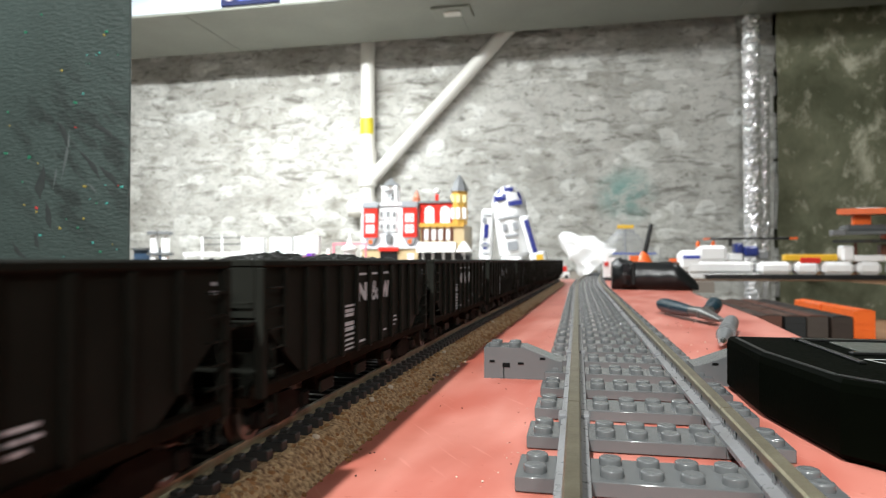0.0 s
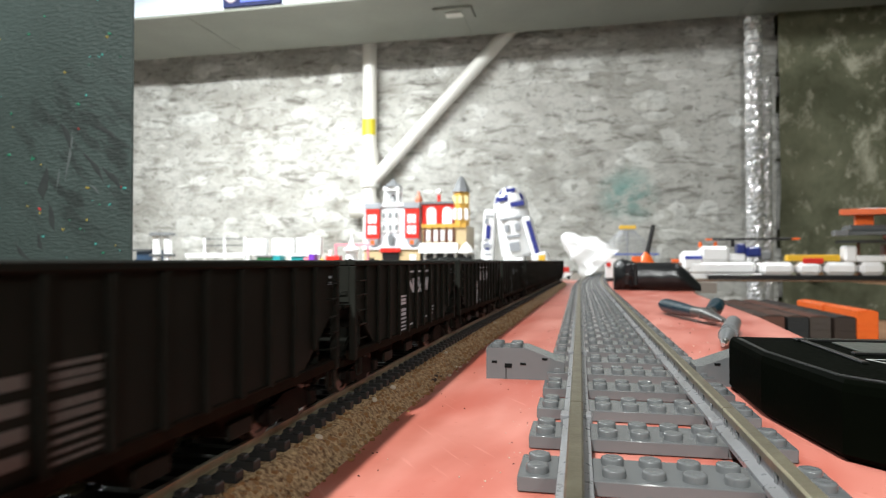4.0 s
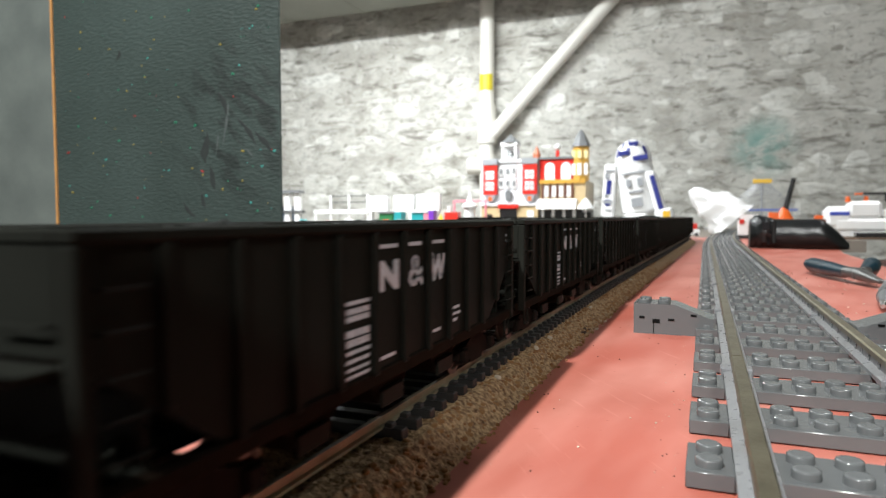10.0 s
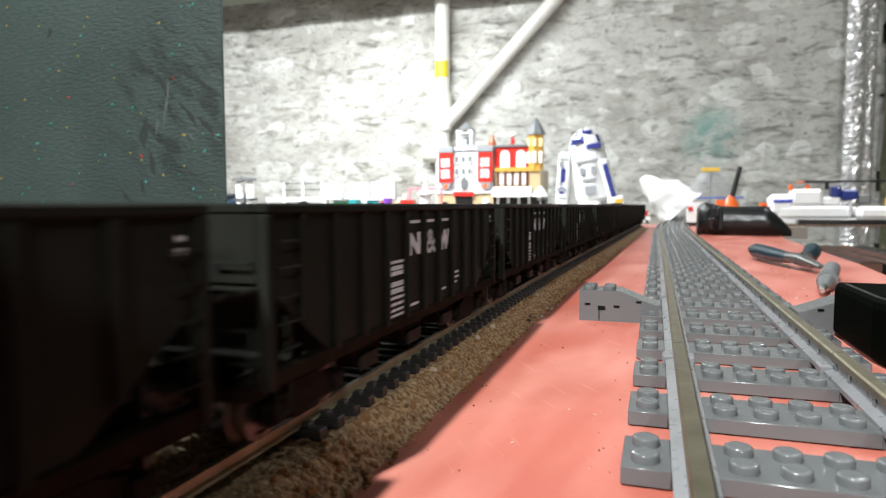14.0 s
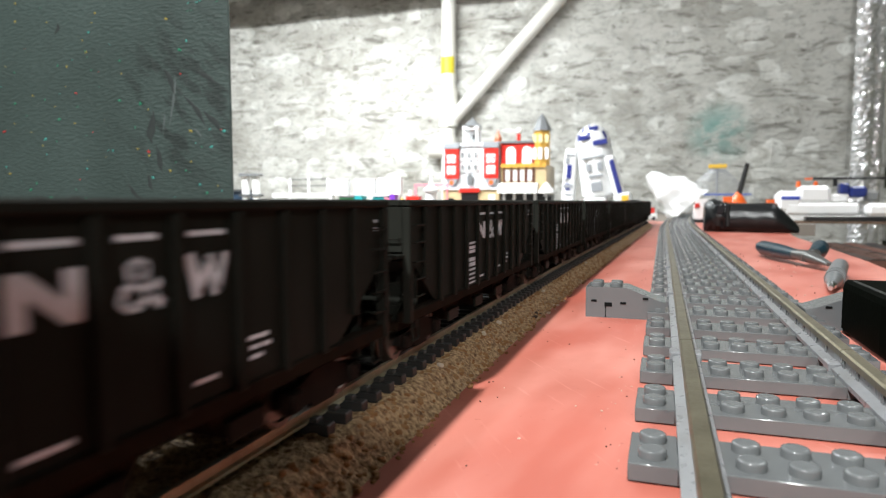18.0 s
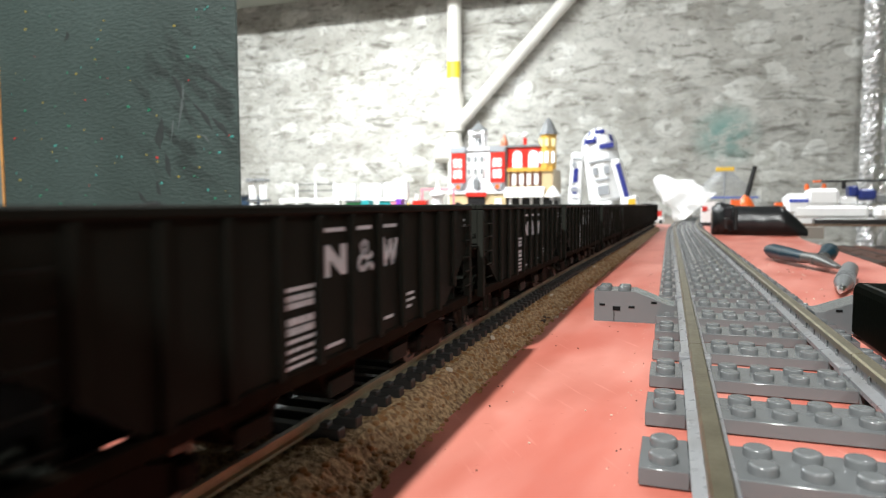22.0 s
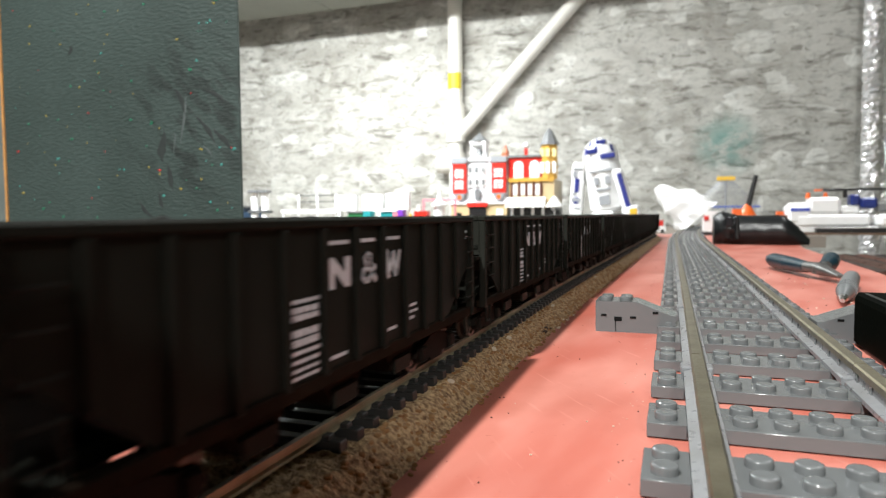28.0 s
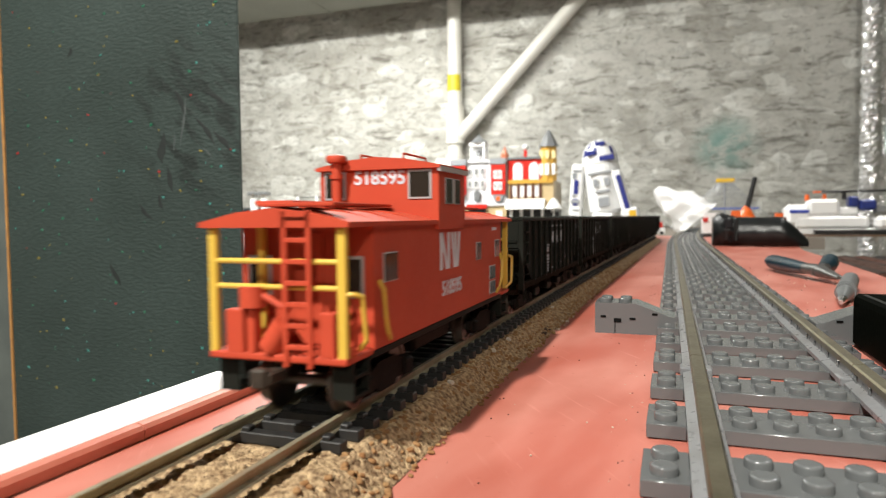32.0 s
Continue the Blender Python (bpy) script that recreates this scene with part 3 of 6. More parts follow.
def duct_and_pipes():
    d = thing("air_duct", "long grey sheet-metal air duct under the ceiling", "duct")
    part("casing", Solid().box(-3.25, 2.2, 2.50, 3.05, 1.178, CEIL_Z - 0.165, 0.006), duct_grey, d)
    for x0, x1 in ((-3.2, -2.13), (-2.125, -0.62), (-0.615, 0.9), (0.905, 2.2)):
        part("front_panel", Solid().box(x0, x1, 2.4955, 2.4995, 1.186, CEIL_Z - 0.17, 0.001), duct_front, d, "pale bluish metal front, coloured lighter than the shaded underside")
    for x in (-1.80, -0.55, 0.7):
        part("seam_strip", Solid().box(x, x + 0.012, 2.502, 3.056, 1.1755, 1.1785, 0.0005), duct_grey, d)
    s = Solid().box(-0.66, -0.48, 2.66, 2.79, 1.168, 1.1765, 0.004)
    part("register_frame", s, duct_grey, d, "small pale metal register under the duct")
    part("register_plate", Solid().box(-0.61, -0.53, 2.70, 2.75, 1.160, 1.1675, 0.003), pvc, d)
    sgn = thing("name_sign", "small dark blue sign with pale lettering bars on the duct", "sign")
    part("board", Solid().box(-1.585, -1.30, 2.482, 2.4945, 1.187, 1.29, 0.002), mat("navy_sign", (0.006, 0.009, 0.045), 0.5, spec=0.15), sgn)
    part("roundel", Solid().lathe([(0.028, 0), (0.028, 0.003)], 20, m=pose(-1.54, 2.4815, 1.235, 90)), mat("pale_sign_print", (0.4, 0.3, 0.3), 0.5), sgn)
    part("bar", Solid().box(-1.495, -1.33, 2.478, 2.4815, 1.246, 1.262), letter_white, sgn)
    part("bar", Solid().box(-1.495, -1.33, 2.478, 2.4815, 1.205, 1.213), mat("blue_sign_print", (0.08, 0.12, 0.5), 0.5), sgn)
    p = thing("drain_pipe", "white plastic drain pipe with a slanting branch", "pipe")
    x, y = -1.111, 3.145
    part("main_pipe", Solid().tube((x, y, -0.9), (x, y, 1.3), 0.038, None, 20), pvc, p, "", True)
    s = Solid().tube((x, y, 0.46), (x, y, 0.62), 0.048, None, 20).tube((x, y, 0.62), (x, y, 0.635), 0.051, None, 20)
    s.tube((x, y, 0.44), (x, y, 0.46), 0.051, None, 20)
    part("tee_fitting", s, pvc, p, "", True)
    part("branch", Solid().tube((x + 0.02, y, 0.476), (-0.304, y, 1.287), 0.036, None, 20), pvc, p, "", True)
    s = Solid().tube((x, y, 0.30), (x, y, 0.38), 0.05, None, 20).tube((x - 0.10, y - 0.02, 0.32), (x, y, 0.32), 0.045, None, 16)
    part("cleanout_fitting", s, pvc, p, "", True)
    part("label", Solid().tube((x - 0.001, y - 0.001, 0.715), (x - 0.001, y - 0.001, 0.80), 0.0388, None, 20, False), mat("yellow_tape", (0.62, 0.52, 0.03), 0.5), p, "yellow sticker on the pipe", True)
    # flexible foil duct: one crinkled tube beside another
    crumple = random.Random(8)

    def crinkled(x, y, z0, z1, r):
        s, n, k = Solid(), 22, int((z1 - z0) / 0.011)
        v = []
        for j in range(k + 1):
            z = z0 + (z1 - z0) * j / k
            for i in range(n):
                a = 2 * math.pi * i / n
                rr = r * (1 + (0.05 if j % 2 else -0.03) + 0.06 * noise.noise((3 * math.cos(a) + x * 9, 3 * math.sin(a), z * 30)) + crumple.uniform(-0.13, 0.13))
                v.append((x + rr * math.cos(a), y + rr * math.sin(a), z))
        f = [(j * n + i, j * n + (i + 1) % n, (j + 1) * n + (i + 1) % n, (j + 1) * n + i) for j in range(k) for i in range(n)]
        return s.add(v, f)
    d = thing("foil_hose", "pair of crinkled silver foil vent hoses on the wall", "hose")
    part("hose", crinkled(0.772, 3.07, -0.25, 1.17, 0.036), foil, d)
    part("hose", crinkled(0.830, 3.10, -0.25, 0.90, 0.025), foil, d)


duct_and_pipes()


def post():
    p = thing("wooden_post", "broad grey-green painted wooden post with paint specks", "post")
    part("face_board", Solid().prism([(-0.7585, 0.400), (-0.4348, 0.400), (-0.4333, 0.4015), (-0.4348, 0.404), (-0.447, 0.412), (-0.7585, 0.412)], 2, FLOOR_Z, CEIL_Z - 0.17), post_paint, p)
    part("side_board", Solid().box(-1.15, -0.7625, 0.405, 0.43, FLOOR_Z, CEIL_Z - 0.17, 0.003), post_paint_light, p, "paler grey board")
    part("edge_strip", Solid().box(-0.7622, -0.7588, 0.3985, 0.42, -0.4, 1.2), bare_wood, p, "worn bare wood edge")
    rng = random.Random(3)
    cols = [mat("speck_green", (0.015, 0.15, 0.08), 0.4), mat("speck_red", (0.35, 0.02, 0.02), 0.4), mat("speck_yellow", (0.22, 0.17, 0.03), 0.4), mat("speck_teal", (0.05, 0.25, 0.22), 0.4)]
    for k in range(240):
        x, z, r = rng.uniform(-0.75, -0.44), rng.uniform(-0.15, 0.42), rng.choice((0.0005, 0.0007, 0.0009, 0.0013))
        sp = Solid().lathe([(r, 0), (r * 0.7, 0.0006)], 7)
        part("paint_speck", sp, cols[(0, 0, 3, 2, 0, 2, 3, 0, 2, 0, 3, 2, 1)[k % 13]], p, m=Matrix.LocRotScale((x, 0.3999, z), Euler((radians(90), radians(rng.uniform(-30, 30)), 0)), (rng.uniform(0.7, 2.2), 1, 1)))
    gouge = mat("dark_gouge", (0.006, 0.008, 0.008), 0.7, 0, (0.016, 0.022, 0.020), 0.008, 0.9)
    pale = mat("pale_scrape", (0.070, 0.082, 0.080), 0.6, 0, (0.045, 0.054, 0.052), 0.01, 0.8)
    def scar(x, z, a, l, w, material):
        n, v = 14, []
        for i in range(n):
            q = i / (n - 1)
            half = w * math.sin(math.pi * min(max(q, 0.03), 0.97)) * (0.75 + 0.5 * noise.noise((q * 4, x * 50, 1.0)))
            bend = w * 0.6 * math.sin(q * 4 + x * 40)
            for side in (-1, -0.5, 0, 0.5, 1):
                v.append((bend + side * half, -0.00012 * (1 - side * side), (q - 0.5) * l))
        f = [(5 * i + k, 5 * i + k + 1, 5 * i + k + 6, 5 * i + k + 5) for i in range(n - 1) for k in range(4)]
        part("scar", Solid().add(v, f), material, p, "", True, m=pose(x, 0.39985, z, 0, a, 0))
    for x, z, a, l, w in ((-0.530, 0.125, -6, 0.034, 0.006), (-0.522, 0.092, -24, 0.030, 0.004), (-0.505, 0.168, -30, 0.034, 0.0035), (-0.476, 0.140, -38, 0.040, 0.003), (-0.455, 0.128, -34, 0.030, 0.004), (-0.462, 0.172, -50, 0.026, 0.003), (-0.535, 0.068, -30, 0.018, 0.003), (-0.555, 0.058, -48, 0.026, 0.003), (-0.60, -0.01, -20, 0.03, 0.004), (-0.655, 0.235, 5, 0.012, 0.004)):
        scar(x, z, a, l, w, gouge)
    for x, z, a, l, w in ((-0.503, 0.150, 8, 0.050, 0.002), (-0.474, 0.118, -45, 0.016, 0.0012), (-0.515, 0.128, 4, 0.024, 0.0012)):
        scar(x, z, a, l, w, pale)


post()


# ---------------------------------------------------------------- benches and shelves
def benches():
    b = thing("train_bench", "long red-painted wooden train bench top", "bench")
    s = Solid()
    right = [(0.085, -1.7), (0.095, 0.0), (0.113, 0.24), (0.131, 0.46), (0.145, 0.85), (0.20, 1.35)]
    out = [(-0.151, -1.7)] + right + [(0.30, 1.62), (0.30, 3.15), (-2.9, 3.15), (-2.9, 1.66), (-0.76, 1.60), (-0.52, 1.36), (-0.25, 0.95), (-0.151, 0.70)]
    s.prism(out[:7] + [(0.25, 1.5), (-0.545, 1.5), (-0.488, 1.41), (-0.305, 1.10), (-0.20, 0.85), (-0.151, 0.70)], 2, -0.030, 0.0)
    part("top", s, red_paint, b)
    s = Solid().prism([(-0.548, 1.502), (0.30, 1.502), (0.30, 3.15), (-2.9, 3.15), (-2.9, 1.68), (-0.70, 1.617)], 2, -0.030, -0.004)
    sh = thing("toy_shelf", "deep wooden shelf crowded with toys along the wall", "shelf")
    part("board", s, shelf_top, sh)
    part("front_edge", Solid().prism([(-2.9, 1.655), (-0.706, 1.593), (-0.700, 1.615), (-2.9, 1.675)], 2, -0.034, -0.002), wood_edge, sh)
    part("front_edge", Solid().prism([(-0.705, 1.593), (-0.502, 1.405), (-0.318, 1.094), (-0.3055, 1.101), (-0.489, 1.412), (-0.699, 1.615)], 2, -0.018, 0.0005), wood_edge, sh)
    for x, y in ((-2.6, 1.8), (-1.5, 1.8), (-0.9, 3.0), (-2.6, 3.0), (0.2, 3.0)):
        part("leg", Solid().box(x, x + 0.07, y, y + 0.07, FLOOR_Z, -0.030, 0.004), wood_edge, sh)
    part("back_sheet", Solid().prism([(-2.85, 1.70), (-0.72, 1.64), (-0.72, 1.652), (-2.85, 1.712)], 2, FLOOR_Z, -0.031), mat("pale_hanging_sheet", (0.76, 0.76, 0.75), 0.8, 0, (0.6, 0.6, 0.6), 0.1, 0.8), sh, "pale hanging sheet under the shelf")
    part("back_sheet", Solid().prism([(-0.690, 1.612), (-0.492, 1.420), (-0.310, 1.112), (-0.302, 1.117), (-0.484, 1.427), (-0.682, 1.620)], 2, -0.70, -0.0305), MATS["pale_hanging_sheet"], sh, "pale hanging sheet under the shelf")
    for x, y in ((-0.13, -1.5), (0.0, -1.5), (-0.13, 0.5), (0.03, 0.5)):
        part("leg", Solid().box(x, x + 0.06, y, y + 0.06, FLOOR_Z, -0.030, 0.004), wood_edge, b)
    # raised lip along the aisle side
    lip = thing("bench_lip", "low rounded red wooden strip along the bench edge", "strip")
    outline = [(-140.4, 0.2), (-137.8, 0.2), (-137.5, 2.4), (-138.2, 3.3), (-139.4, 3.6), (-140.4, 3.6)]
    for y0, y1 in ((-700, -300), (-299.7, -34.6), (-34.3, 60)):
        part("length", mm().prism(outline, 1, y0, y1), lip_red, lip)
    w = thing("white_strip", "glossy white sloping plastic strip behind the red lip", "strip")
    gloss = mat("white_gloss_strip", (0.86, 0.87, 0.88), 0.3, 0, (0.8, 0.8, 0.8), 0.02, 0.5)
    part("face", mm().prism([(-148.6, 0.2), (-140.6, 0.2), (-140.6, 2.2), (-141.2, 3.4), (-142.6, 4.7), (-144.4, 5.6), (-147.6, 6.2), (-148.6, 6.0)], 1, -700, 3), gloss, w)
    part("end_cap", mm().prism([(-148.4, 0.3), (-140.8, 0.3), (-140.8, 2.1), (-142.7, 4.5), (-144.5, 5.4), (-147.6, 6.0), (-148.4, 5.8)], 1, 3.1, 4.2), gloss, w)
    # right-hand side shelves
    w = thing("side_shelf", "unpainted plank shelf with toy vehicles on it", "shelf")
    part("plank", Solid().box(0.215, 1.75, 1.58, 1.76, -0.0038, 0.0, 0.0008), wood_dark, w)
    part("bracket", Solid().box(1.0, 1.03, 1.6, 3.2, -0.036, -0.0039), wood_edge, w)
    part("bracket", Solid().box(1.6, 1.63, 1.6, 3.2, -0.036, -0.0039), wood_edge, w)
    y = thing("yard_shelf", "low wooden plank shelf holding freight wagons", "shelf")
    part("plank", Solid().box(0.15, 1.35, 1.06, 1.60, -0.119, -0.094, 0.002), wood_edge, y)
    part("front_edge", Solid().box(0.15, 1.35, 1.045, 1.0595, -0.129, -0.088, 0.002), mat("olive_plank", (0.20, 0.14, 0.06), 0.6), y)
    for x in (0.3, 1.2):
        part("leg", Solid().box(x, x + 0.05, 1.10, 1.15, FLOOR_Z, -0.1195, 0.003), wood_edge, y)


benches()


# ---------------------------------------------------------------- toy brick track
STUD = [(2.45, 0), (2.45, 1.3), (2.36, 1.52), (2.1, 1.68), (1.7, 1.72), (1.0, 1.66)]


def brick_track():
    tie = mm()
    tie.box(-16.4, 16.4, 0, 16, 0, 3.2, 0.18)
    for x in (-12, -4, 4, 12):
        for y in (4, 12):
            tie.lathe(STUD, 16, (x, y, 3.2))
    for sx in (-1, 1):
        tie.box(min(sx * 23.6, sx * 32), max(sx * 23.6, sx * 32), 0, 16, 0, 3.2, 0.18)
        tie.box(min(sx * 16.4, sx * 23.6), max(sx * 16.4, sx * 23.6), 0.4, 15.6, 0, 2.6)
        for y in (4, 12):
            tie.lathe(STUD, 16, (sx * 28, y, 3.2))
        for y in (1.6, 14.4):
            tie.box(sx * 20 - 1.5, sx * 20 + 1.5, y - 1.2, y + 1.2, 3.0, 6.6, 0.2)
    tie_mesh = tie.mesh("tie", brick_grey, True)
    # rail: plastic foot with a metal-clad head
    foot = [(-3.6, 2.65), (3.6, 2.65), (3.6, 3.9), (1.3, 4.7), (1.0, 8.0), (-1.0, 8.0), (-1.3, 4.7), (-3.6, 3.9)]
    head = [(-1.75, 7.0), (-1.05, 6.4), (-1.05, 8.02), (1.05, 8.02), (1.05, 6.4), (1.75, 7.0), (1.75, 8.6), (1.35, 9.1), (-1.35, 9.1), (-1.75, 8.6)]
    foot_mesh = mm().prism(foot, 1, 0.15, 127.85).mesh("rail", rail_side)
    head_mesh = mm().prism(head, 1, 0.25, 127.75).mesh("rail_head", rail_metal)
    clip = mm().box(-4.4, 4.4, -3, 3, 2.7, 5.2, 0.4).box(-1.6, 1.6, -4.5, 4.5, 5.0, 7.6, 0.4).mesh("rail_clip", rail_side)
    x, y, turn = 0.0, 0.049 - 2 * 0.128, 0.0
    while y < 2.1:
        m = pose(x, y, 0.0003, 0, 0, turn)
        sec = thing("toy_track_section", "straight grey toy-brick railway track section with metal rails", "toy track", "toy track sections", m)
        for k in range(4):
            part("tie", tie_mesh, None, sec, m=pose(0, 0.0155 + 0.032 * k, 0))
        for sx in (-1, 1):
            r = part("rail", foot_mesh, None, sec, m=pose(sx * 0.020, 0, 0))
            part("rail_head", head_mesh, None, r, "tarnished metal rail head")
            part("rail_clip", clip, None, sec, m=pose(sx * 0.020, 0.003, 0))
        x -= math.sin(radians(turn)) * 0.128
        y += math.cos(radians(turn)) * 0.128
        if y > 0.85:
            turn -= 0.55


brick_track()


def ramp(sign):
    """The sloping wing beside the track, with two studs by two on its flat top."""
    r = thing("rerailer_wing", "grey toy-brick wedge beside the track with four studs", "toy brick", "wedges beside the track")
    s = mm()
    out = [(-57, 0), (-25.2, 0), (-25.2, 7.4), (-28, 8.0), (-40.5, 12.8), (-57, 12.8)]
    if sign > 0:
        out = [(-a, z) for a, z in out][::-1]
    s.prism(out, 1, 130.4, 146.4)
    part("body", s, brick_grey, r)
    for x in (-53, -45):
        for y in (134.4, 142.4):
            part("stud", mm().lathe(STUD, 16, (-sign * x if sign > 0 else x, y, 12.8)), brick_grey, r, "", True)
    # flat dark plates stand in for the shade inside the recesses and slot
    recess_tone = mat("recess_shade_black", (0.006, 0.006, 0.006), 0.8, spec=0.05)
    for x, z, w, h in ((-53.6, 7.0, 2.2, 0.9), (-47.8, 5.6, 3.0, 1.7), (-41.8, 6.4, 2.4, 0.9), (-33.0, 8.6, 2.2, 0.9)):
        x = -x if sign > 0 else x
        part("recess", mm().box(x - w / 2, x + w / 2, 130.15, 130.5, z - h / 2, z + h / 2), recess_tone, r)
    x = 48.8 if sign > 0 else -48.8
    part("slot", mm().box(x - 0.15, x + 0.15, 130.15, 130.5, 0.3, 5.2), recess_tone, r)


ramp(-1)
ramp(1)


# ---------------------------------------------------------------- model railway track
BEND_S, BEND_R, SLOPE, X0, EASE = 1.15, 0.58, 0.030, -0.0978, 0.3
LEAN = math.atan(SLOPE)


def drift(y):
    """How far the line has eased to the right at y, and its slope there."""
    a = min(max(y / EASE, 0.0), 1.0)
    return SLOPE * EASE * a * a / 2 + SLOPE * max(y - EASE, 0.0), SLOPE * a


def along(s):
    """Place and heading (degrees, left of +y) at s metres along the line."""
    if s <= BEND_S:
        d, k = drift(s)
        return X0 + d, s, -math.degrees(math.atan(k))
    x, y, h = X0 + drift(BEND_S)[0], BEND_S, -LEAN
    turn = min((s - BEND_S) / BEND_R, math.pi / 2 + LEAN)
    cx, cy = x - BEND_R * math.cos(h), y - BEND_R * math.sin(h)
    h += turn
    x, y = cx + BEND_R * math.cos(h), cy + BEND_R * math.sin(h)
    rest = (s - BEND_S) - turn * BEND_R
    return x - math.sin(h) * rest, y + math.cos(h) * rest, math.degrees(h)


def swept(outline, s0, s1, step, bump=0.0):
    """An outline (across, up) in mm carried along the line."""
    s = Solid()
    n, k = len(outline), max(1, int((s1 - s0) / step))
    v = []
    for j in range(k + 1):
        t = s0 + (s1 - s0) * j / k
        x, y, h = along(t)
        c, d = math.cos(radians(h)), math.sin(radians(h))
        for i, (a, z) in enumerate(outline):
            w = 0.0
            if bump and 0 < i < n - 1:
                w = bump * (noise.noise((a * 0.45, t * 450, z)) + 0.8 * noise.noise((a * 1.1, t * 1100, z + 5)))
            v.append((x + c * a * 0.001, y + d * a * 0.001, (z + w) * 0.001))
    f = [(j * n + i, j * n + (i + 1) % n, (j + 1) * n + (i + 1) % n, (j + 1) * n + i) for j in range(k) for i in range(n)]
    f += [tuple(range(n))[::-1], tuple(range(k * n, k * n + n))]
    return s.add(v, f)


def model_track():
    t = thing("model_track", "model railway track with black ties on cork roadbed", "railway track")
    fine = [(-23, 0.1), (-21.5, 2.0), (-19.5, 4.5), (-17.5, 5.6), (-15.0, 5.8)] + [(-13.5 + 1.5 * i, 5.8) for i in range(19)] + [(15.0, 5.8), (16.2, 5.5), (17.4, 4.9), (18.4, 4.0), (19.4, 3.1), (20.4, 2.2), (21.4, 1.5), (22.4, 0.8), (23.2, 0.2)]
    coarse = [(-23, 0.1), (-19.5, 4.5), (-17, 5.8), (17, 5.8), (19.5, 4.2), (23, 0.1)]
    part("roadbed", swept(fine, -0.20, 0.45, 0.0009, 0.85), cork, t, "crumbly brown cork roadbed", False)
    part("roadbed", swept(coarse, 0.4505, 3.2, 0.02), cork, t)
    part("roadbed", swept(coarse, -1.69, -0.2005, 0.05), cork, t)
    rail = lambda g: [(g - 1.2, 7.9), (g + 1.2, 7.9), (g + 1.0, 8.3), (g + 0.3, 8.5), (g + 0.3, 9.3), (g + 0.55, 9.5), (g + 0.55, 10.1), (g - 0.55, 10.1), (g - 0.55, 9.5), (g - 0.3, 9.3), (g - 0.3, 8.5), (g - 1.0, 8.3)]
    part("rail", swept(rail(8.8), -1.69, 3.2, 0.03), ho_rail, t)
    part("rail", swept(rail(-8.8), -1.69, 3.2, 0.03), ho_rail, t)
    tie = mm().box(-14.2, 14.2, -1.4, 1.4, 5.9, 8.1, 0.2)
    for g in (-8.8, 8.8):
        tie.box(g - 3.0, g - 1.25, -1.1, 1.1, 8.0, 9.0, 0.2).box(g + 1.25, g + 3.0, -1.1, 1.1, 8.0, 9.0, 0.2)
    me = tie.mesh("tie", tie_black)
    far = Solid()
    s, k = -1.68, 0
    while s < 3.18:
        x, y, h = along(s)
        skip = -0.085 < s < -0.045
        if -0.16 < s < 1.15 and not skip:
            part("tie", me, None, t, m=pose(x, y, 0, 0, 0, h))
        elif not skip:
            far.box(-0.015, 0.015, -0.00135, 0.00135, 0.0059, 0.0079, 0, pose(x, y, 0, 0, 0, h))
        s += 0.007
    tagged(part("tie_row", far, tie_black, t), kind="stuff")


model_track()


# ---------------------------------------------------------------- the train
def shape(points, x, thick=0.12):
    """A flat painted mark on the right-hand side, from (y, z) in mm."""
    return mm().prism(points, 0, x, x + thick)


def bogie(parent, y):
    b = part("truck", mm().box(-8, 8, y - 3, y + 3, 4.6, 7.2, 0.4), truck_black, parent)
    for sx in (-1, 1):
        s = mm()
        x0, x1 = sorted((sx * 10.6, sx * 12.4))
        s.prism([(y - 14, 4.2), (y - 12, 2.6), (y - 5, 3.0), (y - 4, 1.8), (y + 4, 1.8), (y + 5, 3.0), (y + 12, 2.6), (y + 14, 4.2), (y + 13, 6.6), (y + 8, 7.0), (y + 4, 8.4), (y - 4, 8.4), (y - 8, 7.0), (y - 13, 6.6)], 0, x0, x1)
        for dy in (-10.5, 10.5):
            s.box(min(sx * 12.2, sx * 13.6), max(sx * 12.2, sx * 13.6), y + dy - 1.8, y + dy + 1.8, 3.0, 6.6, 0.4)
        part("side_frame", s, truck_black, b)
    for dy in (-10.5, 10.5):
        s = mm()
        for sx in (-1, 1):
            q = mm()
            q.lathe([(6.1, 6.9), (6.1, 7.5), (5.25, 7.7), (5.15, 9.9), (4.2, 9.9), (3.8, 9.4), (1.2, 9.4), (1.0, 10.2)], 20)
            v = [(z * sx, r * 1.0, w) for w, r, z in q.v]
            s.add([(a, b_ + 0, c) for a, b_, c in v], q.f)
        s.tube((-7, 0, 0), (7, 0, 0), 1.2, None, 8)
        part("wheelset", s, steel_dark, b, "", True, pose(0, (y + dy) * 0.001, 0.0052))
    return b


steel_dark = mat("dull_wheel_metal", (0.16, 0.14, 0.12), 0.4, 0.7, (0.08, 0.07, 0.06), 0.003, 0.8)


def coupler(parent, y, way):
    s = mm().box(-1.6, 1.6, min(y, y + way * 6), max(y, y + way * 6), 8.2, 10.6, 0.4).box(-2.4, 1.0, min(y + way * 4.5, y + way * 7), max(y + way * 4.5, y + way * 7), 7.6, 11.4, 0.5)
    part("coupler", s, mat("brown_coupler_metal", (0.05, 0.04, 0.03), 0.5, 0.3, (0.02, 0.016, 0.012), 0.003, 0.8), parent, "brownish metal knuckle coupler")


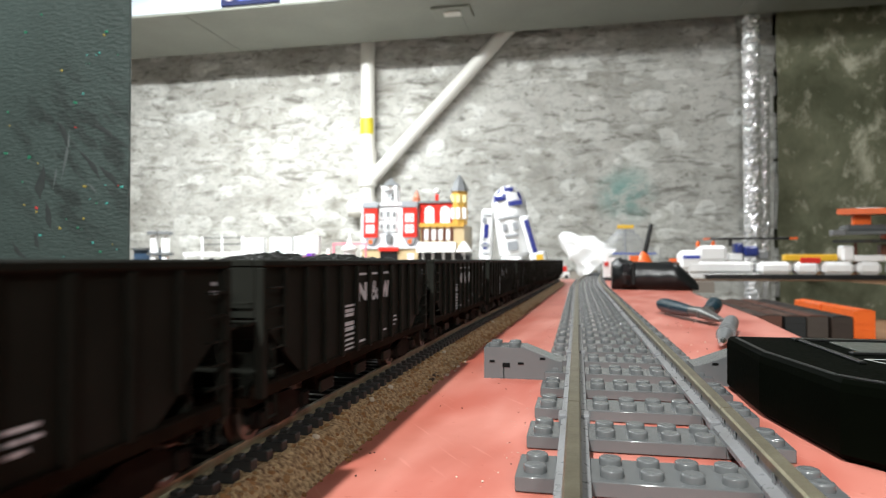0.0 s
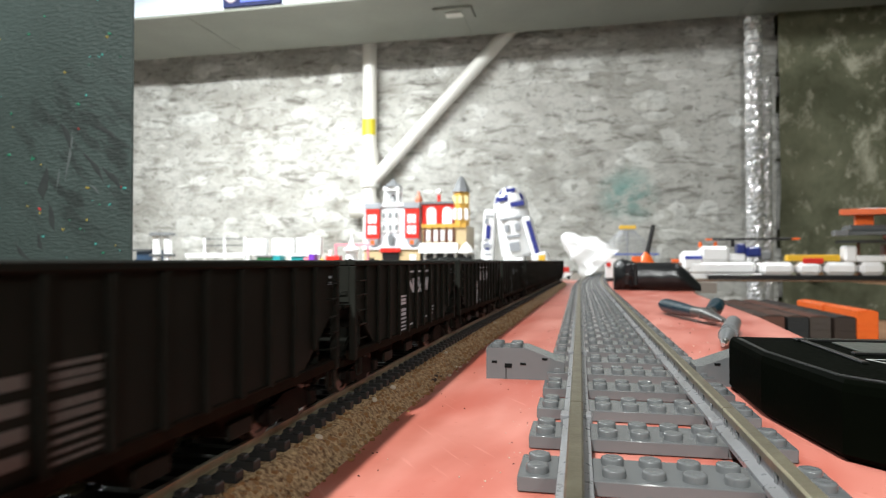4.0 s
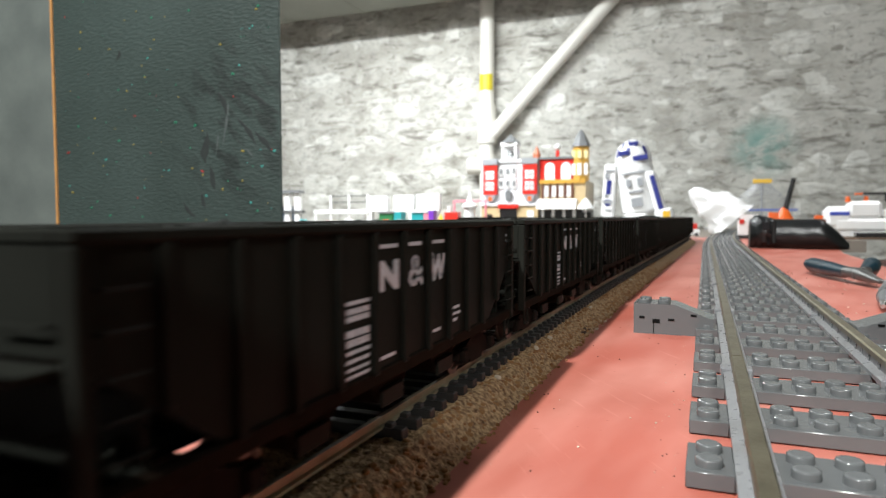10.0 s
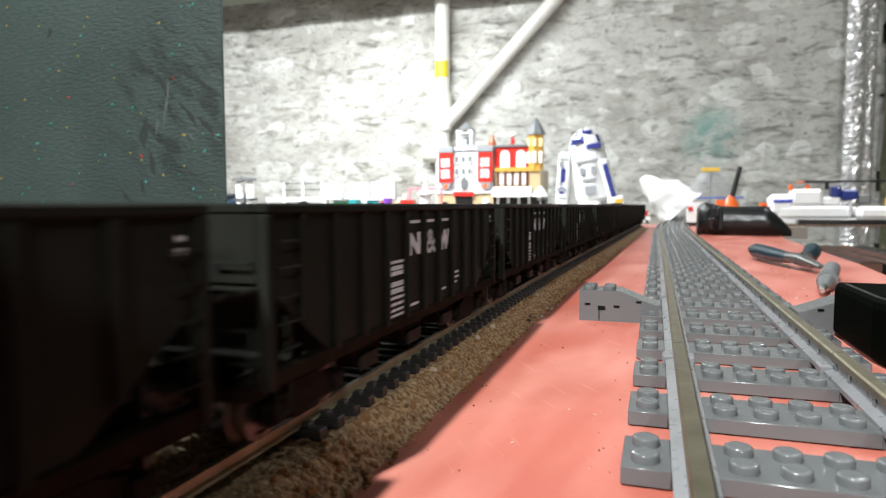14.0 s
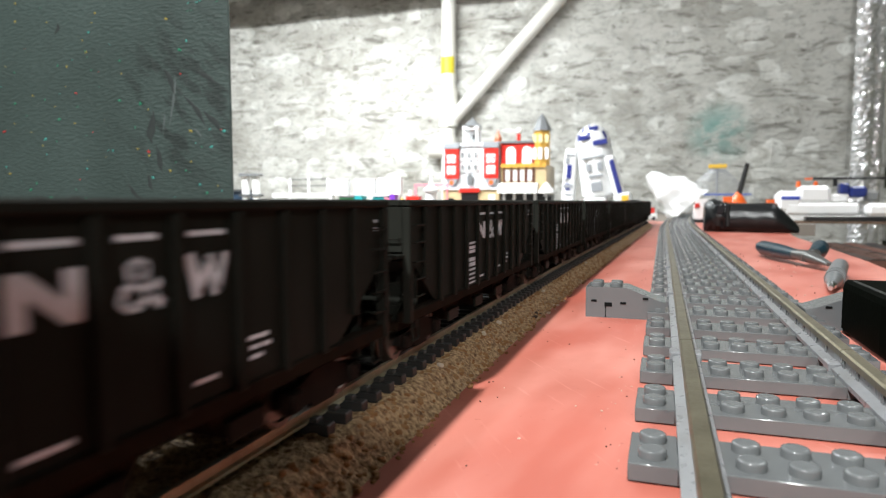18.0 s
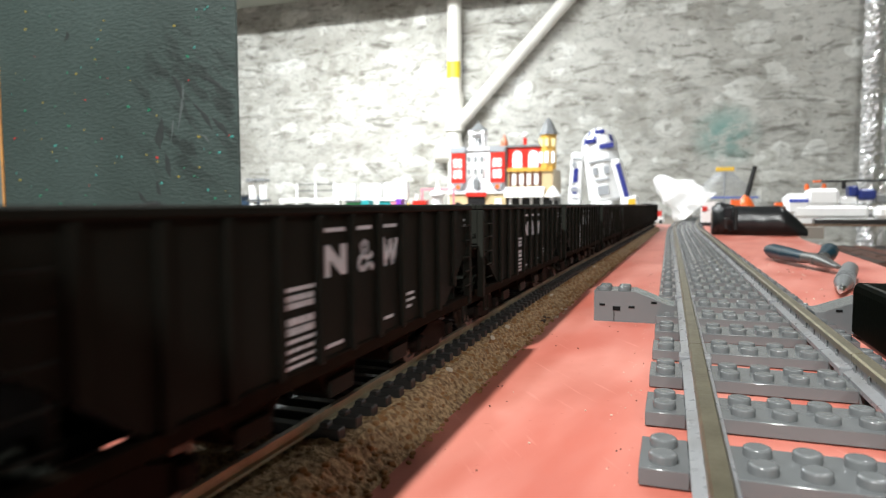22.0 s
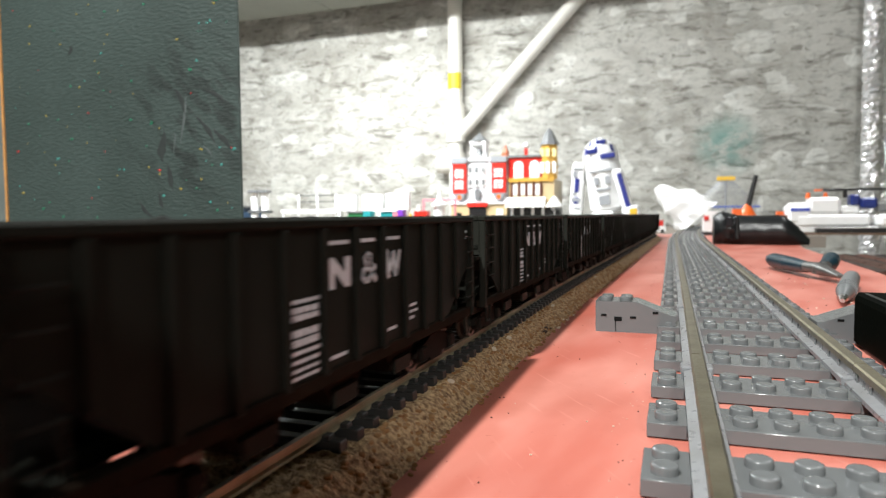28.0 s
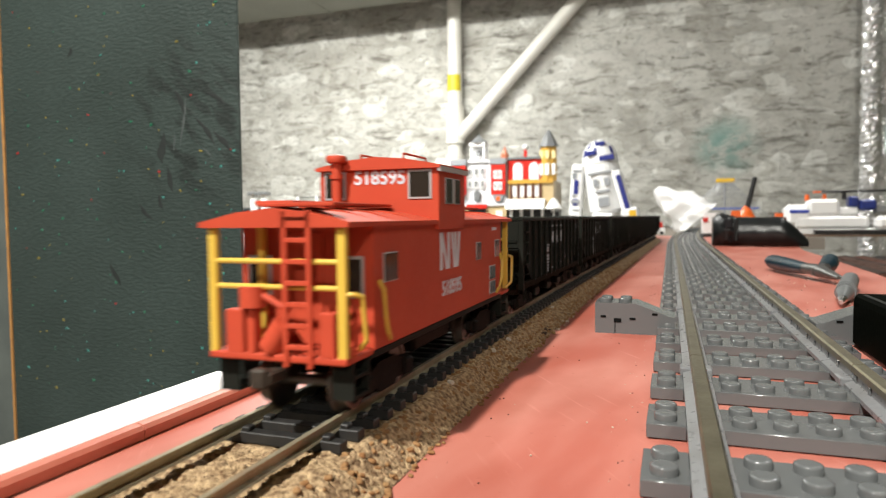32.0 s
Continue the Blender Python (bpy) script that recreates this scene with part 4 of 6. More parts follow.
def coal_load():
    s = Solid()
    s.k = 0.001
    nx, ny = 26, 110
    v = []
    for j in range(ny + 1):
        for i in range(nx + 1):
            u, w = i / nx * 2 - 1, j / ny * 2 - 1
            z = 35.0 + 2.6 * (1 - u * u) * (1 - w ** 6) + 0.9 * math.sin(w * 9.4) * (1 - u * u)
            z += 0.9 * noise.noise((u * 4, w * 18, 3.0)) + 1.1 * noise.noise((u * 9, w * 40, 8.0)) + 0.9 * noise.noise((u * 22, w * 95, 5.0))
            v.append((u * 15.1, w * 68.2, z))
    s.add(v, [(j * (nx + 1) + i, j * (nx + 1) + i + 1, (j + 1) * (nx + 1) + i + 1, (j + 1) * (nx + 1) + i) for j in range(ny) for i in range(nx)])
    return s


RIBS = [-47.75, -36.25, -24.75, -13.25, -1.75, 9.75, 21.25, 32.75, 44.25, 55.75]


def hopper(lettered=True):
    h = thing("hopper_wagon", "black ribbed model coal hopper wagon with white lettering", "model wagon", "train of coal hoppers")
    for sx in (-1, 1):
        a, b = sorted((sx * 15.4, sx * 16.1))
        part("side_sheet", mm().prism([(-69.5, 26.5), (-50.5, 13.2), (50.5, 13.2), (69.5, 26.5), (69.5, 37.4), (-69.5, 37.4)], 0, a, b), car_black, h)
        a, b = sorted((sx * 14.9, sx * 17.3))
        part("top_rail", mm().box(a, b, -70.5, 70.5, 37.2, 38.8, 0.35), car_black, h)
        a, b = sorted((sx * 14.0, sx * 16.7))
        part("side_sill", mm().box(a, b, -70, 70, 10.6, 13.2, 0.3), car_rust, h, "rust-brown side sill")
        for sy in (-1, 1):
            a, b = sorted((sx * 15.2, sx * 17.2))
            c, d = sorted((sy * 68.3, sy * 70.4))
            part("corner_post", mm().box(a, b, c, d, 10.6, 37.2, 0.25), car_black, h)
    rib = {}
    for sx in (-1, 1):
        a, b = sorted((sx * 16.1, sx * 17.2))
        rib[sx] = mm().box(a, b, -0.9, 0.9, 12.6, 37.2, 0.3).mesh("rib", car_black)
        for y in RIBS[:-1]:
            part("rib", rib[sx], None, h, m=pose(0, y * 0.001, 0))
        # the end ribs stop at the slanting lower edge
        for y, foot in ((-59.2, 19.6), (RIBS[-1], 17.2)):
            part("rib", mm().box(a, b, y - 0.9, y + 0.9, foot, 37.2, 0.3), car_black, h)
    for sy in (-1, 1):
        c, d = sorted((sy * 69.6, sy * 70.4))
        part("end_sheet", mm().box(-15.2, 15.2, c, d, 27, 37.2), car_black, h)
        c, d = sorted((sy * 68.6, sy * 70.5))
        part("end_rail", mm().box(-14.9, 14.9, c, d, 37.2, 38.8, 0.35), car_black, h)
        q = [(sy * 69.4, 27.6), (sy * 43, 11.0), (sy * 43, 10.2), (sy * 69.4, 26.6)]
        part("slope_sheet", mm().prism(q if sy < 0 else q[::-1], 0, -15.3, 15.3), car_black, h)
        c, d = sorted((sy * 57, sy * 70.3))
        c2, d2 = sorted((sy * 60.5, sy * 61.3))
        # added plate that blocks light and the view under the slope sheet
        part("bolster_plate", mm().box(-15.0, 15.0, c2, d2, 8.0, 21.4), car_black, h)
        part("end_sill", mm().box(-14, 14, c, d, 8.6, 10.8, 0.3), car_rust, h)
        coupler(h, sy * 69, sy)
        c, d = sorted((sy * 70.4, sy * 75.2))
        # full width on both ends, to stop light slipping through the gap
        part("end_platform", mm().box(-13.5, 15.8, c, d, 25.6, 26.5, 0.2), car_black, h)
        # grab irons, a stirrup and a slanting brace at the right-hand corner of each end
        for z in (16.5, 20.5, 24.5, 29, 33):
            part("grab_iron", mm().path([(16.8, sy * 62.5, z), (17.7, sy * 62.5, z), (17.7, sy * 68.0, z), (16.8, sy * 68.0, z)], 0.22, 5), car_black, h)
        for z in (15, 20, 25, 30):
            part("end_grab_iron", mm().path([(8.5, sy * 70.3, z), (8.5, sy * 71.4, z), (14.5, sy * 71.4, z), (14.5, sy * 70.3, z)], 0.22, 5), car_black, h)
        part("stirrup", mm().path([(16.4, sy * 63.5, 10.8), (16.6, sy * 63.5, 6.2), (16.6, sy * 67.5, 6.2), (16.4, sy * 67.5, 10.8)], 0.3, 5), car_black, h)
        part("end_brace", mm().tube((12, sy * 68.5, 11), (12, sy * 58.5, 18.4), 0.5, None, 6), car_black, h)
        part("end_brace", mm().tube((-12, sy * 68.5, 11), (-12, sy * 58.5, 18.4), 0.5, None, 6), car_black, h)
        bogie(h, sy * 51.5)
    s = mm()
    for k in range(16):
        a, b = math.pi * k / 8, math.pi * (k + 1) / 8
        s.tube((-6 + 3.2 * math.cos(a), 74.4, 33 + 3.2 * math.sin(a)), (-6 + 3.2 * math.cos(b), 74.4, 33 + 3.2 * math.sin(b)), 0.3, None, 5)
    for k in range(3):
        a = math.pi * k / 3
        s.tube((-6 + 3.2 * math.cos(a), 74.4, 33 + 3.2 * math.sin(a)), (-6 - 3.2 * math.cos(a), 74.4, 33 - 3.2 * math.sin(a)), 0.22, None, 5)
    part("brake_wheel", s.tube((-6, 70.4, 33), (-6, 74.4, 33), 0.4, None, 6), car_black, h)
    for y in (-27, 0, 27):
        part("hopper_bay", mm().prism([(y - 11.5, 13), (y - 4, 4.6), (y + 4, 4.6), (y + 11.5, 13)], 0, -12.5, 12.5), car_rust, h)
        part("bay_door", mm().box(12.5, 13.4, y - 4.5, y + 4.5, 4.0, 7.5, 0.3), car_black, h)
    part("floor_sheet", mm().box(-15.2, 15.2, -44, 44, 11.9, 12.9), car_black, h)
    part("centre_sill", mm().box(-3, 3, -68, 68, 8.2, 11.5, 0.3), car_black, h)
    x = 16.12
    def mark(points):
        part("marking", shape(points, x), letter_white, h)
    def bar(y0, y1, z0, z1):
        part("marking_bar", mm().box(x, x + 0.12, y0, y1, z0, z1), letter_white, h)
    def stroke(points, width):
        """A painted line of even width through (y, z) points."""
        for (y0, z0), (y1, z1) in zip(points, points[1:]):
            l = math.hypot(y1 - y0, z1 - z0)
            u, w = (y1 - y0) / l, (z1 - z0) / l
            e = width * 0.22
            mark([(y0 - u * e - w * width / 2, z0 - w * e + u * width / 2), (y0 - u * e + w * width / 2, z0 - w * e - u * width / 2), (y1 + u * e + w * width / 2, z1 + w * e - u * width / 2), (y1 + u * e - w * width / 2, z1 + w * e + u * width / 2)])
    def data_block(material):
        # lines of small print under a heavy rule
        for z0, z1, cells in ((25.6, 26.2, 1), (24.1, 25.0, 4), (22.9, 23.8, 5), (20.4, 21.5, 4), (18.9, 20.0, 5), (17.6, 18.2, 1), (16.2, 16.8, 3), (14.9, 15.4, 4), (13.7, 14.2, 3)):
            w = 9.2 / cells
            for c in range(cells):
                part("marking_bar", mm().box(x, x + 0.12, -23.6 + w * c, -23.6 + w * (c + 1) - (0.35 if cells > 1 else 0), z0, z1), material, h)
    if not lettered:
        faint = mat("faded_lettering", (0.10, 0.10, 0.095), 0.7)
        data_block(faint)
        for z in (15.0, 18.0, 21.0, 24.0):
            part("marking_bar", mm().box(x, x + 0.12, -33.4, -27.0, z, z + 1.6), faint, h)
        bar(65.6, 66.9, 34.2, 34.8), bar(65.2, 67.4, 32.6, 33.2)
        return h
    # three large white marks, each under a short bar
    for c, w in ((-7.4, 3.7), (4.0, 2.9), (15.5, 3.6)):
        bar(c - w, c + w, 34.2, 34.9)
    mark([(-11.4, 26.6), (-9.3, 26.6), (-9.3, 32.0), (-11.4, 32.0)]), mark([(-5.3, 26.6), (-3.3, 26.6), (-3.3, 32.0), (-5.3, 32.0)])
    mark([(-9.28, 31.9), (-9.28, 29.6), (-5.32, 26.7), (-5.32, 29.0)])
    stroke([(7.3, 26.8), (3.0, 30.4)], 1.2)
    stroke([(3.0, 30.4), (2.9, 31.3), (3.9, 31.8), (5.1, 31.4), (5.1, 30.4), (2.1, 28.8), (1.7, 27.7), (2.6, 26.9), (4.2, 26.9), (7.0, 29.4)], 1.1)
    stroke([(12.2, 31.7), (13.7, 27.0)], 1.7), stroke([(14.0, 27.0), (15.5, 31.4)], 1.0), stroke([(15.8, 31.4), (17.2, 27.0)], 1.7), stroke([(17.5, 27.0), (19.0, 31.7)], 1.0)
    data_block(letter_white)
    for y0, y1, z in ((-11, -5, 14.6), (12.5, 17.0, 15.6), (23.5, 28.5, 19.0), (24.0, 26.2, 17.6), (26.8, 29.0, 17.6), (24, 27, 16.2)):
        bar(y0, y1, z, z + 0.6)
    bar(65.6, 66.9, 34.2, 34.8), bar(65.2, 67.4, 32.6, 33.2)
    return h


def text_mesh(words, size, material):
    """The built-in font as a mesh, centred on its origin."""
    data = bpy.data.curves.new("words", "FONT")
    data.body, data.size, data.extrude, data.offset = words, size, 0.00006, size * 0.022
    data.align_x, data.align_y = "CENTER", "CENTER"
    ob = new("words", data)
    bpy.context.view_layer.update()
    me = bpy.data.meshes.new_from_object(ob.evaluated_get(bpy.context.evaluated_depsgraph_get()))
    bpy.data.objects.remove(ob)
    me.materials.clear()
    me.materials.append(material)
    return me


def caboose():
    c = thing("caboose", "red model caboose with cupola and yellow end railings", "model wagon")
    W = 15.4
    body = part("body", mm().box(-W, W, -50.5, 50.5, 12.6, 38.2, 0.25), caboose_red, c)
    part("skirt", mm().box(-W + 0.3, W - 0.3, -52, 52, 11.0, 12.6, 0.2), car_black, c)
    roof = [(-W - 1.0, 37.3), (W + 1.0, 37.3), (W + 1.0, 38.3), (W * 0.5, 40.2), (0, 41.0), (-W * 0.5, 40.2), (-W - 1.0, 38.3)]
    part("roof", mm().prism(roof, 1, -62.6, 62.6), caboose_red, c)
    for k in range(12):
        y = -58 + k * 10.5
        if not -17 < y < 8:
            part("roof_rib", mm().prism([(-W - 0.6, 38.3), (W + 0.6, 38.3), (W * 0.5, 40.55), (0, 41.35), (-W * 0.5, 40.55)], 1, y - 0.4, y + 0.4), caboose_red, c)
    part("roof_walk", mm().box(-4.2, 4.2, -61.5, -16, 41.6, 42.4, 0.15), caboose_red, c)
    part("roof_walk", mm().box(-4.2, 4.2, 6.5, 61.5, 41.6, 42.4, 0.15), caboose_red, c)
    part("corner_walk", mm().box(-3.4, 13.0, -61.8, -56.5, 41.2, 42.0, 0.15), caboose_red, c)
    # cupola, wider than the body
    w = 16.6
    cup = part("cupola", mm().box(-w, w, -15.4, 5.8, 36.0, 51.6, 0.2), caboose_red, c)
    cr = [(-w - 0.8, 51.2), (w + 0.8, 51.2), (w + 0.8, 52.0), (w * 0.45, 53.8), (0, 54.4), (-w * 0.45, 53.8), (-w - 0.8, 52.0)]
    part("cupola_roof", mm().prism(cr, 1, -16.5, 6.9), caboose_red, cup)
    part("trim_strip", mm().box(w, w + 0.9, -16.3, 6.7, 50.4, 51.6), window_trim, cup)
    def pane(y0, y1, z0, z1, parent, x=W):
        fr = part("window", mm().box(x - 0.2, x + 0.28, y0 - 0.25, y1 + 0.25, z0 - 0.25, z1 + 0.25, 0.1), window_trim, parent)
        part("pane", mm().box(x - 0.2, x + 0.36, y0, y1, z0, z1), window_dark, fr)
    pane(-45.8, -39.2, 26.0, 31.6, body)
    pane(20.4, 25.0, 26.3, 31.2, body)
    pane(42.0, 47.0, 26.0, 31.2, body)
    pane(35.2, 41.8, 19.0, 23.0, body)
    pane(35.2, 41.8, 14.2, 18.0, body)
    pane(-10.6, 0.6, 42.6, 48.8, cup, w)
    part("mullion", mm().box(w, w + 0.45, -5.9, -4.1, 42.6, 48.8), window_trim, cup)
    for x0, x1 in ((9.0, 14.2), (-14.6, -9.6)):
        fr = part("window", mm().box(x0 - 0.6, x1 + 0.6, -15.68, -15.2, 43.6, 51.0, 0.1), window_trim, cup)
        part("pane", mm().box(x0, x1, -15.76, -15.2, 44.2, 50.4), window_dark, fr)
    num = text_mesh("518595", 0.0048, letter_white)
    part("number", num, None, cup, "white road number", m=pose(0.0006, -0.01546, 0.0490, 90, 0, 0))
    num2 = text_mesh("518595", 0.0054, letter_white)
    part("number", num2, None, body, "white road number", m=pose(0.01548, -0.0023, 0.0204, 90, 0, 90))
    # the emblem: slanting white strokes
    for q in ([(-14.2, 25.5), (-12.2, 25.5), (-12.2, 35.1), (-14.2, 35.1)], [(-13.6, 35.1), (-9.6, 25.5), (-8.0, 25.5), (-11.8, 35.1)], [(-8.4, 25.5), (-6.4, 25.5), (-6.4, 35.1), (-8.4, 35.1)],
              [(-5.4, 35.1), (-3.4, 25.5), (-2.0, 25.5), (-3.6, 35.1)], [(-2.6, 35.1), (-1.8, 25.5), (-0.6, 25.5), (-0.8, 35.1)], [(0.8, 35.1), (-0.8, 25.5), (0.6, 25.5), (2.6, 35.1)]):
        part("emblem_bar", shape([(y + 2.4, z) for y, z in q], W + 0.02), letter_white, body)
    part("small_marking", mm().box(W, W + 0.12, 38.5, 44.0, 34.6, 35.6), letter_white, body)
    # end platforms
    for sy in (-1, 1):
        def ys(a, b):
            return sorted((sy * a, sy * b))
        a, b = ys(50.4, 61.8)
        deck = part("platform", mm().box(-15.2, 15.2, a, b, 11.8, 13.2, 0.25), caboose_red, c)
        a, b = ys(50.45, 50.9)
        part("end_door", mm().box(-4.2, 4.2, a, b, 13.2, 36.0, 0.1), caboose_red, c)
        for x0, x1 in ((-13.0, -8.6), (8.4, 12.8)):
            fr = part("window", mm().box(x0 - 0.6, x1 + 0.6, a, b, 23.0, 31.4), window_trim, c)
            a2, b2 = ys(50.5, 51.0)
            part("pane", mm().box(x0, x1, a2, b2, 23.6, 30.8), window_dark, fr)
        a, b = ys(60.2, 61.6)
        for x in (-15.1, 13.3):
            part("corner_post", mm().box(x, x + 1.8, a, b, 12.6, 37.4, 0.15), caboose_yellow, c, "yellow painted post")
        a, b = ys(52.0, 53.4)
        part("inner_post", mm().box(-9.6, -8.0, a, b, 12.8, 37.4, 0.15), caboose_yellow, c, "yellow painted post")
        for z in (26.0, 30.9):
            part("hand_rail", mm().tube((-14.6, sy * 60.9, z), (14.4, sy * 60.9, z), 0.55, None, 8), caboose_yellow, c, "yellow handrail")
        a, b = ys(61.8, 62.6)
        lad = part("end_ladder", mm().box(2.2, 3.2, a, b, 11.0, 40.5, 0.15).box(7.4, 8.4, a, b, 11.0, 40.5, 0.15), caboose_red, c)
        for k in range(7):
            part("rung", mm().box(3.0, 7.6, a, b, 14.5 + k * 4.0, 15.4 + k * 4.0, 0.1), caboose_red, lad)
        a, b = ys(59.1, 61.8)
        for x0, x1, z1 in ((-11.2, -7.2, 21.5), (-6.4, -4.6, 22.5), (9.6, 12.6, 21.5)):
            part("end_panel", mm().box(x0, x1, a, b, 13.0, z1, 0.2), caboose_red, c)
        s = mm().tube((-5.4, sy * 60.8, 22), (-5.4, sy * 60.8, 26), 2.6, None, 14).tube((-4.4, sy * 61.0, 25), (2.4, sy * 60.4, 21.5), 0.7, None, 8).tube((-2, sy * 60.4, 14), (1.5, sy * 60.4, 19), 2.4, 2.4, 10)
        part("brake_gear", s, caboose_red, c, "", True)
        s = mm().path([(14.6, sy * 61.0, 25), (16.2, sy * 60.6, 25), (17.2, sy * 59.1, 24.4), (17.2, sy * 57.6, 16.0), (15.4, sy * 56.6, 14.2)], 0.5, 8)
        part("grab_rail", s, caboose_yellow, c, "yellow curved grab rail")
        s = mm().path([(15.5, sy * 48.2, 26.5), (16.4, sy * 47.8, 24.5), (16.4, sy * 47.0, 19.0), (16.2, sy * 45.4, 15.5), (15.5, sy * 43.0, 13.8)], 0.5, 8)
        part("grab_rail", s, caboose_yellow, c, "yellow curved grab rail")
        s = mm().box(10.5, 15.0, *ys(52.0, 58.5), 4.6, 5.4, 0.15).box(10.5, 15.0, *ys(52.0, 58.5), 8.4, 9.2, 0.15).box(10.5, 15.0, *ys(51.7, 52.2), 4.6, 12.4).box(10.5, 15.0, *ys(58.3, 58.8), 4.6, 12.4)
        part("steps", s, car_black, c)
        part("steps", mm().box(-15.0, -10.5, *ys(52.0, 58.5), 4.6, 5.4, 0.15).box(-15.0, -10.5, *ys(51.7, 52.2), 4.6, 12.4).box(-15.0, -10.5, *ys(58.3, 58.8), 4.6, 12.4), car_black, c)
        coupler(c, sy * 60, sy)
        bogie(c, sy * 38)
    s = mm().tube((-10.3, -17.9, 40.0), (-10.3, -17.9, 53.0), 1.3, None, 14).tube((-10.3, -17.9, 49.0), (-10.3, -17.9, 50.0), 1.7, None, 14).lathe([(1.2, 0), (2.5, 0.4), (2.8, 1.2), (2.5, 2.0), (0.8, 2.5)], 18, (-10.3, -17.9, 52.8))
    part("smoke_jack", s, caboose_red, c, "", True)
    part("roof_rail", mm().path([(6, -12.5, 54.0), (6, -12.5, 55.4), (6, 3.5, 55.4), (6, 3.5, 54.0)], 0.3, 6), caboose_red, cup)
    part("roof_rail", mm().path([(-6, -12.5, 54.0), (-6, -12.5, 55.4), (-6, 3.5, 55.4), (-6, 3.5, 54.0)], 0.3, 6), caboose_red, cup)
    part("roof_hatch", mm().box(-14.5, -7.0, -30, -18, 39.8, 42.6, 0.3), caboose_red, c)
    part("under_tank", mm().box(-9, 9, -14, 14, 4.5, 10.8, 0.8), car_black, c)
    return c


SPEED, CAR, FIRST = 0.0515, 0.1535, 0.1677
RAIL_Z = 0.0101


EMPTY_CARS = {4, 8, 12, 15, 19}
FADED_CAR, HEAPED_CAR = 8, 10


def train():
    cars = [(caboose(), 0.0196)]
    plain = hopper()
    loads = coal_load().mesh("coal", coal)
    full = copy_thing(plain, Matrix())
    part("coal_load", loads, None, full, "heap of black coal")
    tagged(full, "black ribbed model coal hopper wagon heaped with coal")
    tagged(plain, "empty black ribbed model coal hopper wagon with white lettering")
    faded = hopper(False)
    tagged(faded, "empty black model coal hopper wagon with faded lettering")
    used = set()
    for k in range(21):
        src = faded if k == FADED_CAR else plain if k in EMPTY_CARS else full
        ob = src if src not in used else copy_thing(src, Matrix())
        used.add(src)
        if k == HEAPED_CAR:
            for c in ob.children:
                if c.name.startswith("coal_load"):
                    c.matrix_basis = Matrix.Translation((0, 0, 0.0017))
        cars.append((ob, FIRST + CAR * k))
    return cars


TRAIN = train()


# ---------------------------------------------------------------- things on the bench
def handset():
    h = thing("control_box", "black plastic hand controller with grey printed panel on the bench", "controller")
    out = [(36.3, 126), (36.3, 82), (43, 37), (51, 28), (150, -6), (150, 126)]
    def grow(d):
        cx, cy = 95, 70
        return [(x + (cx - x) * d, y + (cy - y) * d) for x, y in out]
    s = mm()
    rings = [(0.03, 0.3), (0.0, 2.0), (0.0, 17.0), (0.008, 19.0), (0.02, 20.0)]
    v = [(x, y, z) for d, z in rings for x, y in grow(d)]
    n = len(out)
    f = [(k * n + i, k * n + (i + 1) % n, (k + 1) * n + (i + 1) % n, (k + 1) * n + i) for k in range(len(rings) - 1) for i in range(n)]
    f += [tuple(range(n))[::-1], tuple(range((len(rings) - 1) * n, len(rings) * n))]
    s.add(v, f)
    part("shell", s, black_plastic, h)
    ridge = mm()
    for a, b in (((38.6, 120), (38.6, 84)), ((38.6, 84), (44.6, 43)), ((44.6, 43), (51.5, 33))):
        ridge.tube((*a, 19.2), (*b, 19.2), 1.1, None, 10)
    part("ridge", ridge, ridge_plastic, h, "rounded glossier ridge that carries the edge highlight", True)
    part("rim", mm().box(56, 148, 113, 118, 20.0, 20.9, 0.3).box(57, 59, 62, 113, 20.0, 20.8, 0.3), ridge_plastic, h)
    part("screen", mm().box(66, 146, 84, 110, 20.0, 20.6, 0.2), panel_grey, h, "dull grey-green screen")
    part("screen_frame", mm().box(62, 146, 80, 83.4, 20.0, 20.9, 0.3), ridge_plastic, h)
    s = mm()
    for a, b in (((62, 72), (66, 60)), ((66, 60), (146, 50)), ((62, 72), (146, 70))):
        s.tube((*a, 20.05), (*b, 20.05), 0.17, None, 6)
    part("panel_outline", s, grey_print, h, "thin pale printed outline")
    for k in range(5):
        part("panel_bar", mm().box(76 + 9 * k, 82 + 9 * k, 63, 65.2, 20.0, 20.25), grey_print, h)


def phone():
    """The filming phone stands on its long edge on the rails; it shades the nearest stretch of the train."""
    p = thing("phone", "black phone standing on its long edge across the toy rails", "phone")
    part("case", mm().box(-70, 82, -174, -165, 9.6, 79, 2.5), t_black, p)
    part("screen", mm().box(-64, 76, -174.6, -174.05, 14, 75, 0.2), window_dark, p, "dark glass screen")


handset()
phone()


